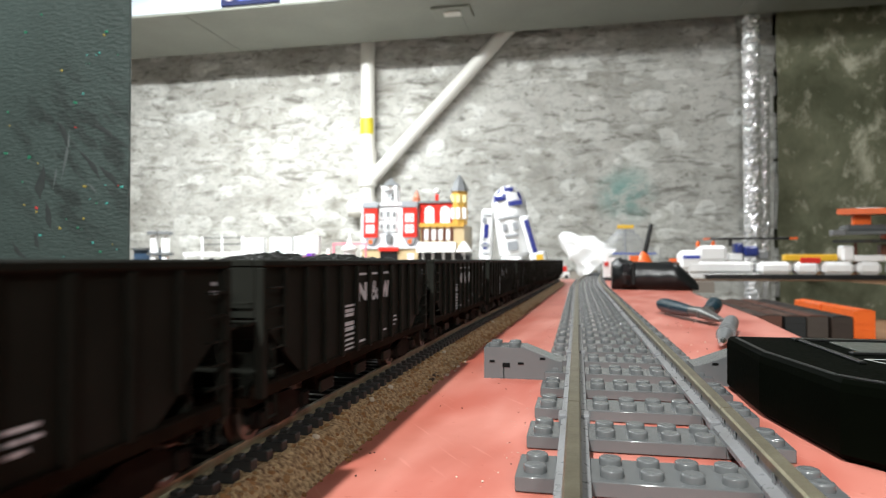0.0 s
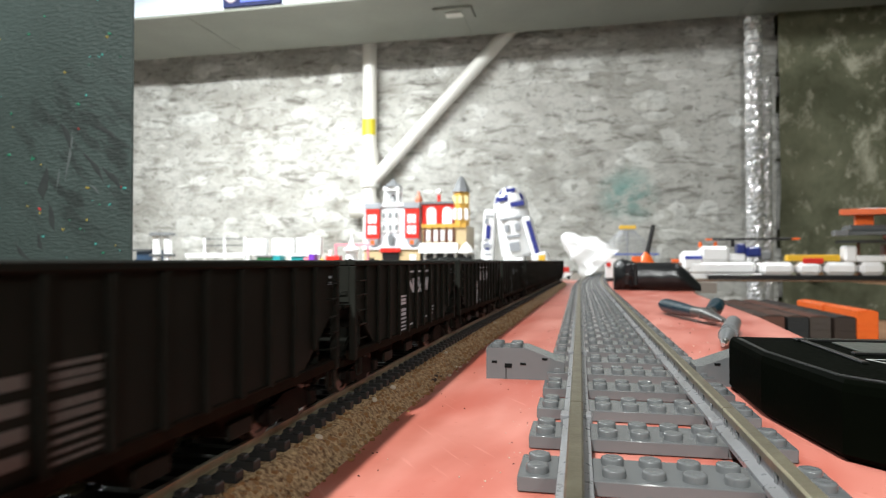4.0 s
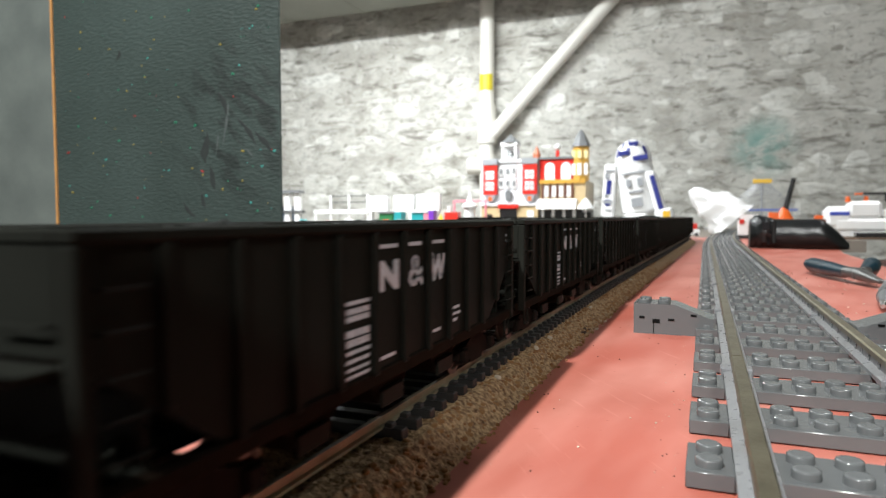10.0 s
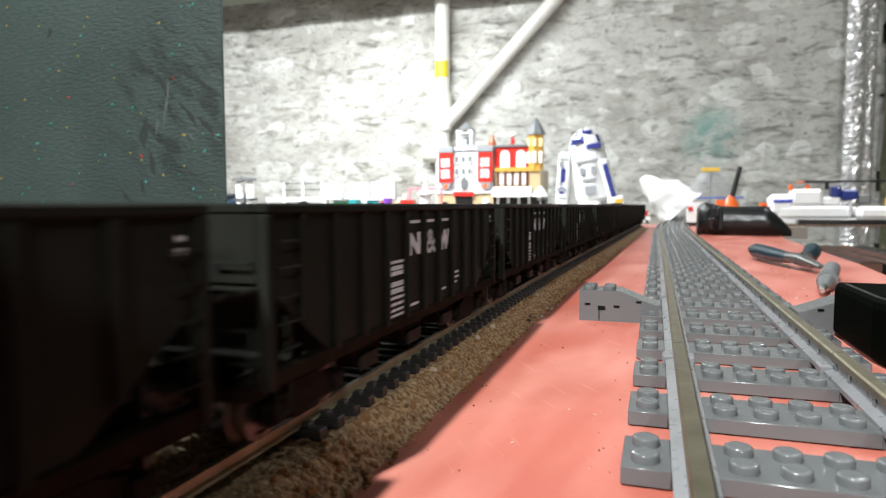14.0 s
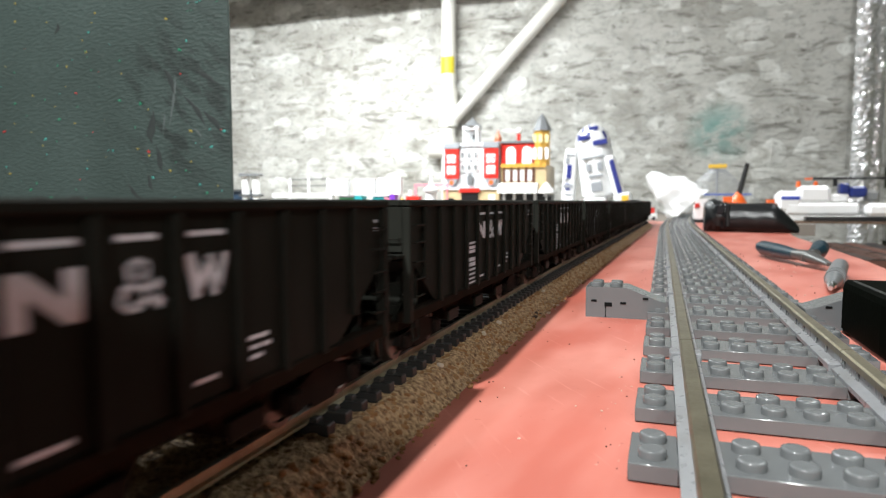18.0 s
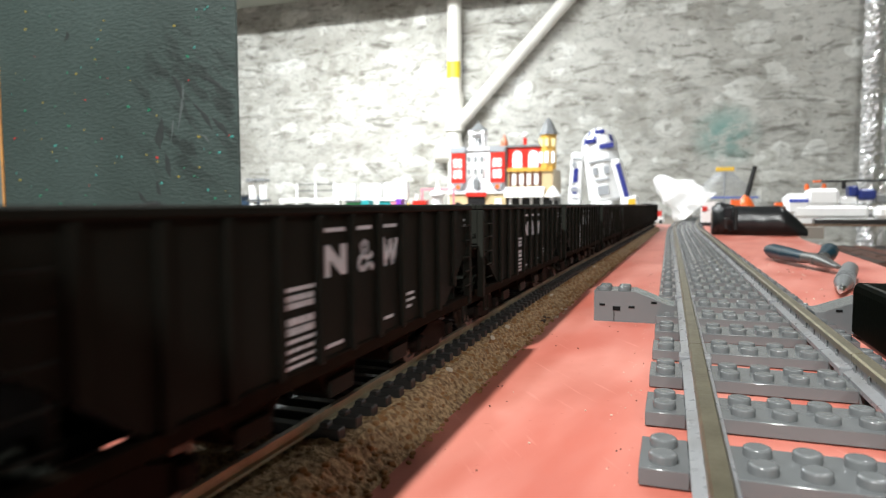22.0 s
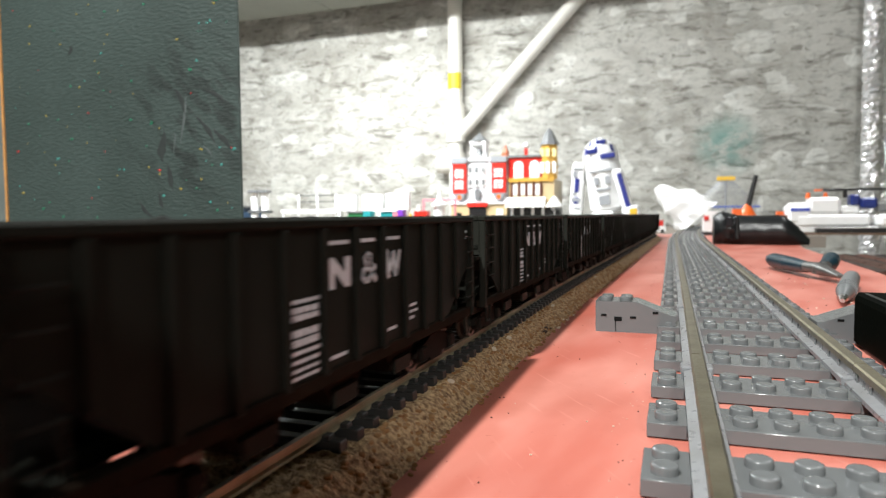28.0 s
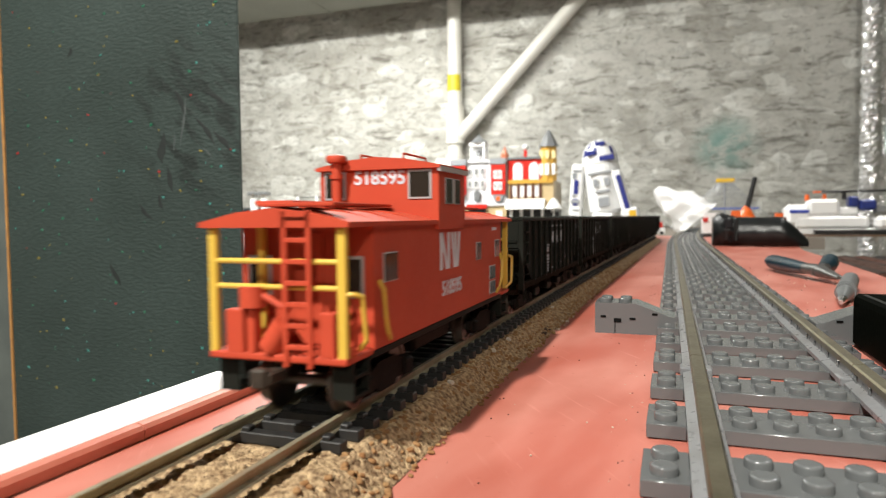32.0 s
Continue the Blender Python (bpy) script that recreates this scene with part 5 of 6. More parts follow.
def tools():
    p = thing("pliers", "open pliers with dark teal grips lying on the bench", "pliers")
    teal = mat("dark_teal_grip", (0.002, 0.022, 0.036), 0.4, 0, (0.002, 0.014, 0.022), 0.01, 0.6, spec=0.3)
    steel2 = mat("grey_tool_steel", (0.10, 0.10, 0.095), 0.45, 0.6, (0.06, 0.06, 0.056), 0.01, 0.7)
    for pts in ([(56.5, 492, 8), (58, 477, 8), (63, 441, 8), (69.5, 405, 8)], [(93, 448, 12), (92, 436, 11.5), (87, 417, 10), (80, 399, 9)]):
        s = mm()
        for k, (a, b) in enumerate(zip(pts, pts[1:])):
            s.tube(a, b, (4.4, 6.4, 6.0)[k], (6.4, 6.0, 4.4)[k], 16)
        part("grip", s, teal, p, "dark teal plastic grip", True)
        part("grip_collar", mm().tube(pts[3], (pts[3][0] + 1.0, pts[3][1] - 3, pts[3][2]), 4.3, 4.0, 14), steel2, p, "bright worn collar", True)
    s = mm().tube((69, 405, 8.5), (75.5, 388, 8), 3.8, 4.8, 12).tube((80, 399, 9), (75.5, 388, 8), 3.8, 4.8, 12).lathe([(5.4, 0), (5.4, 5), (4.2, 6)], 18, (75.5, 388, 4.5))
    part("joint", s, steel2, p, "", True)
    part("jaw", mm().tube((74.5, 388, 8), (80.8, 356, 5.5), 4.4, 1.3, 12), steel2, p, "", True)
    part("jaw", mm().tube((77.5, 388, 8), (83.0, 356, 5.5), 3.8, 1.2, 12), steel2, p, "", True)
    m = thing("marker", "grey marker with a silver conical tip lying on the bench", "marker")
    grey = mat("grey_marker_plastic", (0.125, 0.132, 0.136), 0.4, 0, (0.08, 0.088, 0.09), 0.02, 0.5)
    a, b = Vector((57, 238, 3.4)), Vector((84.5, 340, 6.6))
    at = lambda t: a + (b - a) * t
    part("barrel", mm().tube(at(0.30), at(0.62), 4.6, 5.2, 18).tube(at(0.62), at(0.95), 5.2, 4.9, 18).tube(at(0.95), at(1.0), 4.9, 3.6, 18), grey, m, "", True)
    part("collar", mm().tube(at(0.08), at(0.30), 2.2, 4.6, 18), grey, m, "", True)
    for q in (0.34, 0.40, 0.46):
        part("grip_ring", mm().tube(at(q), at(q + 0.025), 5.3, 5.3, 18), grey, m, "", True)
    part("tip", mm().tube(at(-0.02), at(0.08), 1.1, 2.4, 12), steel, m, "bright metal tip", True)


tools()


def pouch():
    b = thing("black_pouch", "shiny black padded pouch lying across the bench", "pouch")
    nylon = mat("black_shiny_nylon", (0.005, 0.005, 0.006), 0.36, 0, (0.010, 0.013, 0.012), 0.02, 0.6, 3e-4, 2e-4, 0.004, spec=0.35)
    def bag(x0, x1, high, lumps, n=32, k=30):
        s, v = mm(), []
        for j in range(k + 1):
            t = j / k
            x = x0 + (x1 - x0) * t
            r = high(t)
            for i in range(n):
                a = 2 * math.pi * i / n
                up = math.sin(a)
                crease = 1 - 0.05 * math.exp(-((up - 0.28) / 0.12) ** 2) * (math.cos(a) < 0)
                rr = r * crease * (1 + lumps * noise.noise((x * 0.07, 2.4 * math.cos(a), 2.4 * up)) + 0.4 * lumps * noise.noise((x * 0.2, 6 * math.cos(a), 6 * up)))
                v.append((x, 985 + 1.2 * rr * math.cos(a) - 30 * (x - 38) / 131, max(0.2, 0.98 * r + rr * up)))
        s.add(v, [(j * n + i, j * n + (i + 1) % n, (j + 1) * n + (i + 1) % n, (j + 1) * n + i) for j in range(k) for i in range(n)] + [tuple(range(n))[::-1], tuple(range(k * n, k * n + n))])
        return s
    part("body", bag(60, 169, lambda t: 23.0 * min(1.0, 0.8 + 3 * t) * (1.0 if t < 0.66 else 1 - ((t - 0.66) / 0.34) ** 1.3 * 0.78), 0.025), nylon, b, "", True)
    part("gathered_end", bag(37, 74, lambda t: 25.5 * (0.66 + 0.36 * math.sin(math.pi * (0.18 + 0.72 * t))), 0.22), nylon, b, "gathered crumpled end", True)
    part("strap", mm().box(66, 72, 948, 953, 8, 44, 1.5), nylon, b)
    part("buckle", mm().box(52, 64, 950, 955, 28, 42, 1.5), mat("black_gloss_buckle", (0.02, 0.02, 0.022), 0.1), b)


pouch()


# ---------------------------------------------------------------- toys along the far shelf
def boxes(name, label, category, rows, group="", m=None):
    """A toy put together from blocks: rows of (part name, material, x0, x1, y0, y1, z0, z1) in mm."""
    t = thing(name, label, category, group, m)
    for pn, material, *b in rows:
        part(pn, mm().box(*b, 0.6), material, t)
    return t


def town_house():
    b = thing("toy_fire_house", "toy-brick town house with red bay panels and a white belfry", "toy building")
    f = 2690
    L, R = -988, -722
    part("ground_floor", mm().box(L, R, f, f + 230, -3, 103, 1), t_tan, b)
    part("upper_wall", mm().box(L, R, f + 4, f + 230, 103, 300, 1), t_pale, b)
    part("cornice", mm().box(L - 4, R + 4, f - 6, f + 232, 296, 308, 1), t_pale, b)
    part("string_course", mm().box(L - 3, R + 3, f - 8, f, 100, 112, 1), t_pale, b)
    for x in (-975, -790):
        bay = part("bay", mm().box(x, x + 66, f - 16, f + 4, 150, 285, 1), t_red, b, "red bay panel")
        for k in range(2):
            for j in range(2):
                part("window", mm().box(x + 13 + 22 * k, x + 31 + 22 * k, f - 19, f - 15, 170 + 50 * j, 208 + 50 * j), white_plain, bay)
                part("pane", mm().box(x + 18 + 22 * k, x + 26 + 22 * k, f - 20, f - 18.5, 178 + 50 * j, 200 + 50 * j), t_mid, bay)
        part("bay_cap", mm().box(x - 4, x + 70, f - 20, f + 4, 285, 312, 2), t_mid, b)
        part("bracket", mm().prism([(x + 6, 150), (x + 20, 118), (x + 46, 118), (x + 60, 150)], 1, f - 14, f + 4), t_mid, b)
        part("crest", mm().box(x + 24, x + 42, f - 15, f - 9, 122, 142, 1), t_orange, b)
    for k in range(3):
        for j in range(2):
            part("window", mm().box(-902 + 30 * k, -882 + 30 * k, f - 4, f + 5, 180 + 55 * j, 222 + 55 * j), white_plain, b)
            part("pane", mm().box(-898 + 30 * k, -886 + 30 * k, f - 6, f - 3, 188 + 55 * j, 214 + 55 * j), t_dark, b)
    part("emblem", mm().prism([(-868, 120), (-846, 120), (-842, 160), (-857, 172), (-872, 160)], 1, f - 10, f + 4), t_dark, b)
    part("gate", mm().box(-898, -818, f - 5, f + 2, 0, 92), t_black, b)
    part("lintel", mm().box(-906, -810, f - 12, f + 1, 88, 108, 1), t_red, b)
    part("gate_foot", mm().box(-898, -818, f - 30, f - 5, -3, 16, 1), t_red, b)
    part("door", mm().box(-960, -935, f - 3, f + 2, 0, 62), t_black, b)
    part("door_surround", mm().box(-770, -740, f - 4, f + 2, 0, 78), white_plain, b)
    part("belfry", mm().box(-895, -885, f + 10, f + 20, 308, 385, 1).box(-835, -825, f + 10, f + 20, 308, 385, 1).box(-895, -825, f + 60, f + 70, 308, 385, 1).box(-898, -822, f + 6, f + 74, 372, 388, 1), white_plain, b)
    part("bell", mm().lathe([(16, 0), (12, 12), (8, 22), (2, 26)], 14, (-860, f + 40, 330)), t_dark, b)
    part("belfry_roof", mm().lathe([(46, 0), (30, 14), (6, 34), (2, 44)], 8, (-860, f + 40, 388)), t_dark, b)
    part("chimney", mm().lathe([(18, 0), (18, 24), (10, 40), (3, 60)], 10, (-738, f + 40, 308)), mat("terracotta_toy", (0.45, 0.14, 0.07), 0.4), b)


def corner_shop():
    b = thing("toy_corner_shop", "toy-brick corner shop with red upper wall and grey turret roof", "toy building")
    f, L, R = 2690, -716, -512
    part("ground_floor", mm().box(L, R, f + 6, f + 230, -3, 82, 1), t_black, b)
    for x in (-706, -660, -612, -566, -524):
        part("column", mm().box(x, x + 12, f - 2, f + 8, -3, 84, 1), white_plain, b)
    part("awning", mm().prism([(f - 42, 84), (f + 6, 84), (f + 6, 128), (f - 10, 128)], 0, L - 4, -548), white_plain, b)
    part("middle_wall", mm().box(L, R, f + 6, f + 230, 82, 206, 1), t_tan, b)
    for x in (-706, -672, -640, -606, -574):
        part("brown_column", mm().box(x, x + 11, f, f + 8, 130, 196, 1), t_brown, b)
    for x in (-694, -660, -628, -594):
        part("window", mm().box(x, x + 18, f + 2, f + 8, 138, 186), white_plain, b)
    part("gold_band", mm().box(L - 3, R, f - 2, f + 6, 196, 214, 1), mat("gold_toy", (0.6, 0.34, 0.06), 0.35), b)
    part("upper_wall", mm().box(L, -568, f + 6, f + 230, 206, 306, 1), t_red, b)
    for x in (-692, -620):
        s = mm().box(x, x + 44, f + 1, f + 7, 214, 268)
        s.add([(x + 22 + 22 * math.cos(a), y, 268 + 22 * math.sin(a)) for y in (f + 1, f + 7) for a in [math.pi * i / 10 for i in range(11)]],
              [tuple(range(11))[::-1], tuple(range(11, 22))] + [(i, i + 1, 12 + i, 11 + i) for i in range(10)])
        part("arched_window", s, white_plain, b)
    part("roof_edge", mm().box(L - 3, -566, f - 2, f + 232, 304, 314, 1), t_dark, b)
    part("roof_finial", mm().box(-644, -630, f + 6, f + 20, 314, 345, 1), t_red, b)
    part("roof_ball", mm().lathe([(6, 0), (14, 8), (14, 18), (6, 26)], 12, (-637, f + 13, 345)), white_plain, b)
    part("turret", mm().lathe([(36, 0), (36, 150)], 8, (-538, f + 30, 206)), mat("gold_toy", (0.6, 0.34, 0.06), 0.35), b)
    for a in (-1, 0, 1):
        x, y = -538 + 36 * math.sin(a * 0.78), f + 30 - 36 * math.cos(a * 0.78)
        part("turret_window", mm().box(x - 9, x + 9, y - 3, y + 3, 232, 282), white_plain, b)
        part("turret_window", mm().box(x - 9, x + 9, y - 3, y + 3, 304, 338), mat("pale_yellow_toy", (0.8, 0.68, 0.35), 0.4), b)
    part("turret_roof", mm().lathe([(44, 0), (36, 18), (24, 46), (8, 70), (2, 76)], 8, (-538, f + 30, 356)), t_dark, b)
    part("parasol", mm().lathe([(38, 0), (30, 14), (14, 36), (2, 46)], 12, (-505, f - 30, 84)), white_plain, b)
    part("parasol_pole", mm().tube((-505, f - 30, -3), (-505, f - 30, 90), 2.5, None, 8), white_plain, b)
    part("door", mm().box(-530, -486, f - 6, f + 5, -3, 70, 1), t_black, b)


def white_figure():
    """A white and blue model statue, in one plain mesh."""
    s = mm()
    cx, cy = -285, 2740
    tilt = pose(cx, cy, 60, 0, -8, 0)
    s.lathe([(52, 0), (74, 16), (78, 190), (74, 214)], 24, m=tilt)
    n0 = len(s.f)
    s.lathe([(76, 216), (75, 250), (64, 284), (42, 308), (16, 320), (4, 321)], 24, m=tilt)
    n1 = len(s.f)
    s.box(-26, 26, -40, 34, -120, 110, 8, pose(cx - 128, cy - 10, 165, 0, 4, 0))
    s.box(-48, 34, -62, 50, -24, 24, 8, pose(cx - 120, cy - 10, 21))
    s.box(-20, 22, -46, 40, -110, 70, 8, pose(cx + 58, cy - 46, 170, 0, -16, 0))
    s.box(-26, 44, -62, 50, -22, 24, 8, pose(cx + 92, cy - 40, 56, 0, -14, 0))
    s.box(cx - 60, cx + 30, cy - 70, cy + 40, -3, 64, 8)
    s.box(cx - 100, cx + 105, cy - 120, cy - 66, -3, 20, 3)
    n2 = len(s.f)
    s.box(-4, 16, -50, -45, -96, 50, 2, pose(cx + 58, cy - 46, 170, 0, -16, 0))
    s.box(-10, 10, -44, -39, -20, 40, 2, pose(cx - 128, cy - 10, 165, 0, 4, 0))
    s.box(-10, 10, -44, -39, -70, -40, 2, pose(cx - 128, cy - 10, 165, 0, 4, 0))
    s.box(-48, -8, -80, -66, 252, 272, 2, tilt)
    s.box(4, 66, -76, -60, 222, 244, 2, tilt)
    s.box(-6, 34, -60, -40, 290, 306, 2, tilt)
    n3 = len(s.f)
    for z0, z1, x0, x1 in ((-60, -44, -20, 20), (-30, -22, -18, 0), (44, 70, -20, -2), (76, 84, -20, 20), (-92, -84, -8, 20)):
        s.box(x0, x1, -45, -40, z0, z1, 1, pose(cx - 128, cy - 10, 165, 0, 4, 0))
    for z0, z1, x0, x1 in ((30, 70, -24, 22), (90, 100, -30, 30), (116, 150, -34, -14), (116, 150, 12, 34), (170, 178, -52, 46)):
        s.box(x0, x1, -82, -70, z0, z1, 1, tilt)
    ob = solid_thing("toy_statue", s, white_plain, "white and blue toy-brick statue with a domed top", "statue")
    ob.data.materials.append(toy("navy_blue", (0.022, 0.03, 0.20)))
    ob.data.materials.append(t_mid)
    for i, p in enumerate(ob.data.polygons):
        if i >= n2 or (n0 <= i < n1 and (i * 7) % 11 in (2, 3, 8) and p.center[2] > 0.30):
            p.material_index = 2 if i >= n3 else 1


town_house()
corner_shop()
white_figure()


def shelf_toys():
    z = -3.8
    t = thing("toy_bridge_towers", "pair of white toy columns with dark caps", "toy")
    for x in (-1930, -1872):
        part("column", mm().box(x, x + 26, 2480, 2506, z, 165, 1), white_plain, t)
        part("cap", mm().box(x - 12, x + 36, 2470, 2516, 165, 180, 2), t_dark, t)
    part("deck", mm().box(-1945, -1830, 2475, 2512, 70, 82, 1), t_grey, t)
    for k, (x0, x1, h) in enumerate(((-1480, -1380, 146), (-1347, -1249, 148), (-1232, -1122, 152))):
        b = boxes("white_panel_toy", "white toy-brick wall panel on a pale frame", "toy", [("panel", white_plain, x0, x1, 2500, 2530, 76, h), ("foot", white_plain, x0 + 8, x0 + 20, 2500, 2530, z, 76), ("foot", white_plain, x1 - 20, x1 - 8, 2500, 2530, z, 76), ("rail", t_grey, x0 + 20, x1 - 20, 2498, 2504, 30, 40), ("opening", t_pale, x0 + 34, x1 - 34, 2497, 2500, 92, 126)], "white panels")
    b = boxes("white_gantry", "long low white toy gantry with thin rails", "toy", [("beam", white_plain, -1790, -1490, 2520, 2536, 66, 84), ("rail", t_grey, -1700, -1500, 2528, 2532, 118, 123), ("rail", t_grey, -1700, -1500, 2528, 2532, 148, 153)] + [("post", white_plain, x, x + 8, 2524, 2532, z, 155 if x > -1720 else 66) for x in (-1785, -1700, -1600, -1500)])
    l = thing("white_bowl", "round white bowl on the shelf", "bowl")
    part("bowl", mm().lathe([(26, 0), (46, 14), (60, 40), (64, 62), (60, 62), (40, 20), (5, 8)], 20, (-1985, 2300, z)), cushion, l, "", True)
    boxes("dark_blue_kiosk", "dark blue toy kiosk with grey roof", "toy", [("wall", toy("navy", (0.03, 0.06, 0.11)), -2060, -1960, 2540, 2620, z, 96), ("roof", t_grey, -2070, -1950, 2530, 2630, 96, 106)])
    rng = random.Random(11)
    cols = [t_brown, t_orange, t_blue, t_dark, t_teal, t_yellow, white_plain, t_green, t_teal, t_dark, t_red, t_tan, white_plain, t_brown]
    # little vehicles in a row
    wheel = mm().tube((-2.5, 0, 0), (2.5, 0, 0), 8, None, 12).mesh("wheel", t_black)
    for k in range(14):
        x = -1880 + k * 57 + rng.uniform(-8, 8)
        w, h, d = rng.uniform(38, 56), rng.uniform(26, 44), rng.uniform(26, 34)
        y = 2290 + rng.uniform(-60, 60)
        v = thing("toy_vehicle", "small toy road vehicle parked on the shelf", "toy vehicle", "toy vehicles on the shelf")
        part("body", mm().box(x - w / 2, x + w / 2, y, y + d, z + 7, z + h * 0.62, 2), cols[k], v)
        part("cab", mm().box(x - w * 0.2, x + w * 0.34, y + 2, y + d - 2, z + h * 0.62, z + h, 3), cols[(k + 5) % 14], v)
        part("window", mm().box(x - w * 0.16, x + w * 0.30, y + 1, y + 3, z + h * 0.68, z + h * 0.9), window_dark, v)
        for sx in (-0.3, 0.3):
            for dy in (1, d - 1):
                part("wheel", wheel, None, v, m=pose((x + sx * w) * 0.001, (y + dy) * 0.001, (z + 8) * 0.001, 0, 0, 90))
    boxes("toy_crate_stack", "dark green and teal toy crates", "toy", [("crate", t_green, -1380, -1310, 2420, 2470, z, 66), ("crate", t_teal, -1306, -1270, 2420, 2470, z, 72), ("lid", t_dark, -1384, -1306, 2416, 2474, 66, 74)])
    boxes("teal_block_house", "low teal toy house with white roof", "toy", [("wall", t_teal, -1225, -1150, 2430, 2490, z, 70), ("roof", white_plain, -1230, -1145, 2425, 2495, 70, 80)])
    boxes("purple_box", "tall purple and pink toy box", "toy", [("side", t_purple, -1122, -1098, 2380, 2420, z, 78), ("cover", t_pink, -1146, -1122, 2382, 2420, z, 64)])
    c = thing("yellow_cone", "yellow toy cone on a disc foot", "toy")
    part("cone", mm().lathe([(26, 0), (20, 14), (8, 44), (3, 60)], 14, (-1052, 2350, z + 4)), t_yellow, c, "", True)
    part("foot", mm().lathe([(32, 0), (32, 4)], 14, (-1052, 2350, z)), t_yellow, c)
    boxes("red_engine", "small red toy engine", "toy", [("body", t_red, -1060, -1000, 2410, 2450, 8, 70), ("base", t_black, -1064, -996, 2406, 2454, z, 8), ("chimney", white_plain, -1052, -1040, 2424, 2436, 70, 96)])
    m = thing("white_spire", "small white toy spire beside the pipe", "toy")
    part("shaft", mm().lathe([(26, 0), (24, 90), (34, 96), (34, 104), (12, 120), (5, 150), (2, 170)], 14, (-985, 2520, z)), white_plain, m, "", True)
    part("spire_base", mm().box(-1030, -940, 2480, 2560, z, 30, 1), t_grey, m)
    boxes("pink_beam", "thin pink toy beam on two posts", "toy", [("beam", t_pink, -1080, -920, 2560, 2568, 116, 124), ("post", t_pink, -1078, -1070, 2560, 2568, z, 116), ("post", t_pink, -930, -922, 2560, 2568, z, 116)])
    # heap of coloured bricks before the curve
    heap = [t_yellow, t_blue, t_blue, t_red, t_green, t_yellow, t_red, t_red, t_orange, t_grey, white_plain, t_blue, t_pink, t_red]
    for k in range(46):
        x = -720 + 300 * rng.random()
        y = 1690 - 330 * ((x + 720) / 300) + rng.uniform(30, 110)
        w, d, h = rng.choice(((16, 32, 10), (16, 16, 10), (24, 48, 10), (32, 16, 20), (16, 48, 10)))
        zz = 0.2 if y < 1500 else -3.6
        c = thing("loose_brick", "loose coloured toy brick lying on the shelf", "toy brick", "loose toy bricks", pose(x * 0.001, y * 0.001, zz * 0.001, 0, 0, rng.uniform(0, 180)))
        part("body", mm().box(-w / 2, w / 2, -d / 2, d / 2, 0, h, 0.6), heap[k % 14], c)
        for i in range(w // 16 or 1):
            for j in range(d // 16 or 1):
                part("stud", mm().lathe([(5, 0), (5, 3.4)], 8, (-w / 2 + 8 + 16 * i, -d / 2 + 8 + 16 * j, h)), heap[k % 14], c)
    boxes("yellow_crane", "small yellow toy crane behind the curve", "toy", [("base", t_yellow, -230, -170, 2300, 2340, z, 34), ("arm", t_yellow, -190, -130, 2316, 2324, 34, 46), ("cab", t_yellow, -170, -145, 2306, 2334, 46, 70)])
    boxes("red_white_toy_car", "small red and white toy car at the track end", "toy vehicle", [("body", white_plain, -76, -40, 1600, 1630, 4, 18), ("top", t_red, -72, -46, 1602, 1628, 18, 32), ("wheel", t_black, -72, -64, 1597, 1633, 0.3, 9), ("wheel", t_black, -52, -44, 1597, 1633, 0.3, 9)])
    c = thing("toy_cable_mast", "thin grey toy mast with a yellow crossbar and stay lines", "toy")
    part("mast", mm().tube((172, 2600, z), (172, 2600, 180), 4, None, 8), t_mid, c)
    part("crossbar", mm().box(140, 206, 2594, 2606, 176, 192, 2), t_yellow, c, "yellow crossbar")
    for k in range(9):
        for side in (-1, 1):
            part("stay", mm().tube((172 + side * (4 + 3 * k), 2600, 172), (172 + side * (24 + 22 * k), 2600, z), 1.3, None, 5), t_mid, c)
    part("deck", mm().box(60, 290, 2560, 2572, 70, 78, 1), toy("soft_blue", (0.12, 0.16, 0.42)), c, "blue deck beam")
    # crumpled clear-white wrapping
    s = mm()
    n, k = 26, 14
    v = []
    for j in range(k + 1):
        t = j / k
        c = Vector((-66 + 112 * t, 1760, 124 - 84 * t))
        r = 8 + 50 * t ** 0.8
        for i in range(n):
            a = 2 * math.pi * i / n
            w = 1 + 0.35 * noise.noise((2.2 * math.cos(a), 2.2 * math.sin(a), t * 5))
            v.append((c.x + r * w * math.cos(a) * 0.85, c.y + r * w * math.sin(a), max(0.4, c.z + r * w * math.cos(a) * 0.75)))
    s.add(v, [(j * n + i, j * n + (i + 1) % n, (j + 1) * n + (i + 1) % n, (j + 1) * n + i) for j in range(k) for i in range(n)] + [tuple(range(n))[::-1], tuple(range(k * n, k * n + n))])
    p = thing("plastic_bag", "crumpled white plastic bag at the track end", "plastic bag")
    part("bag", s, mat("white_film", (0.88, 0.88, 0.88), 0.2, 0, (0.8, 0.8, 0.82), 0.03, 0.5, 1e-3, 4e-4, 0.006), p, "", True)


shelf_toys()


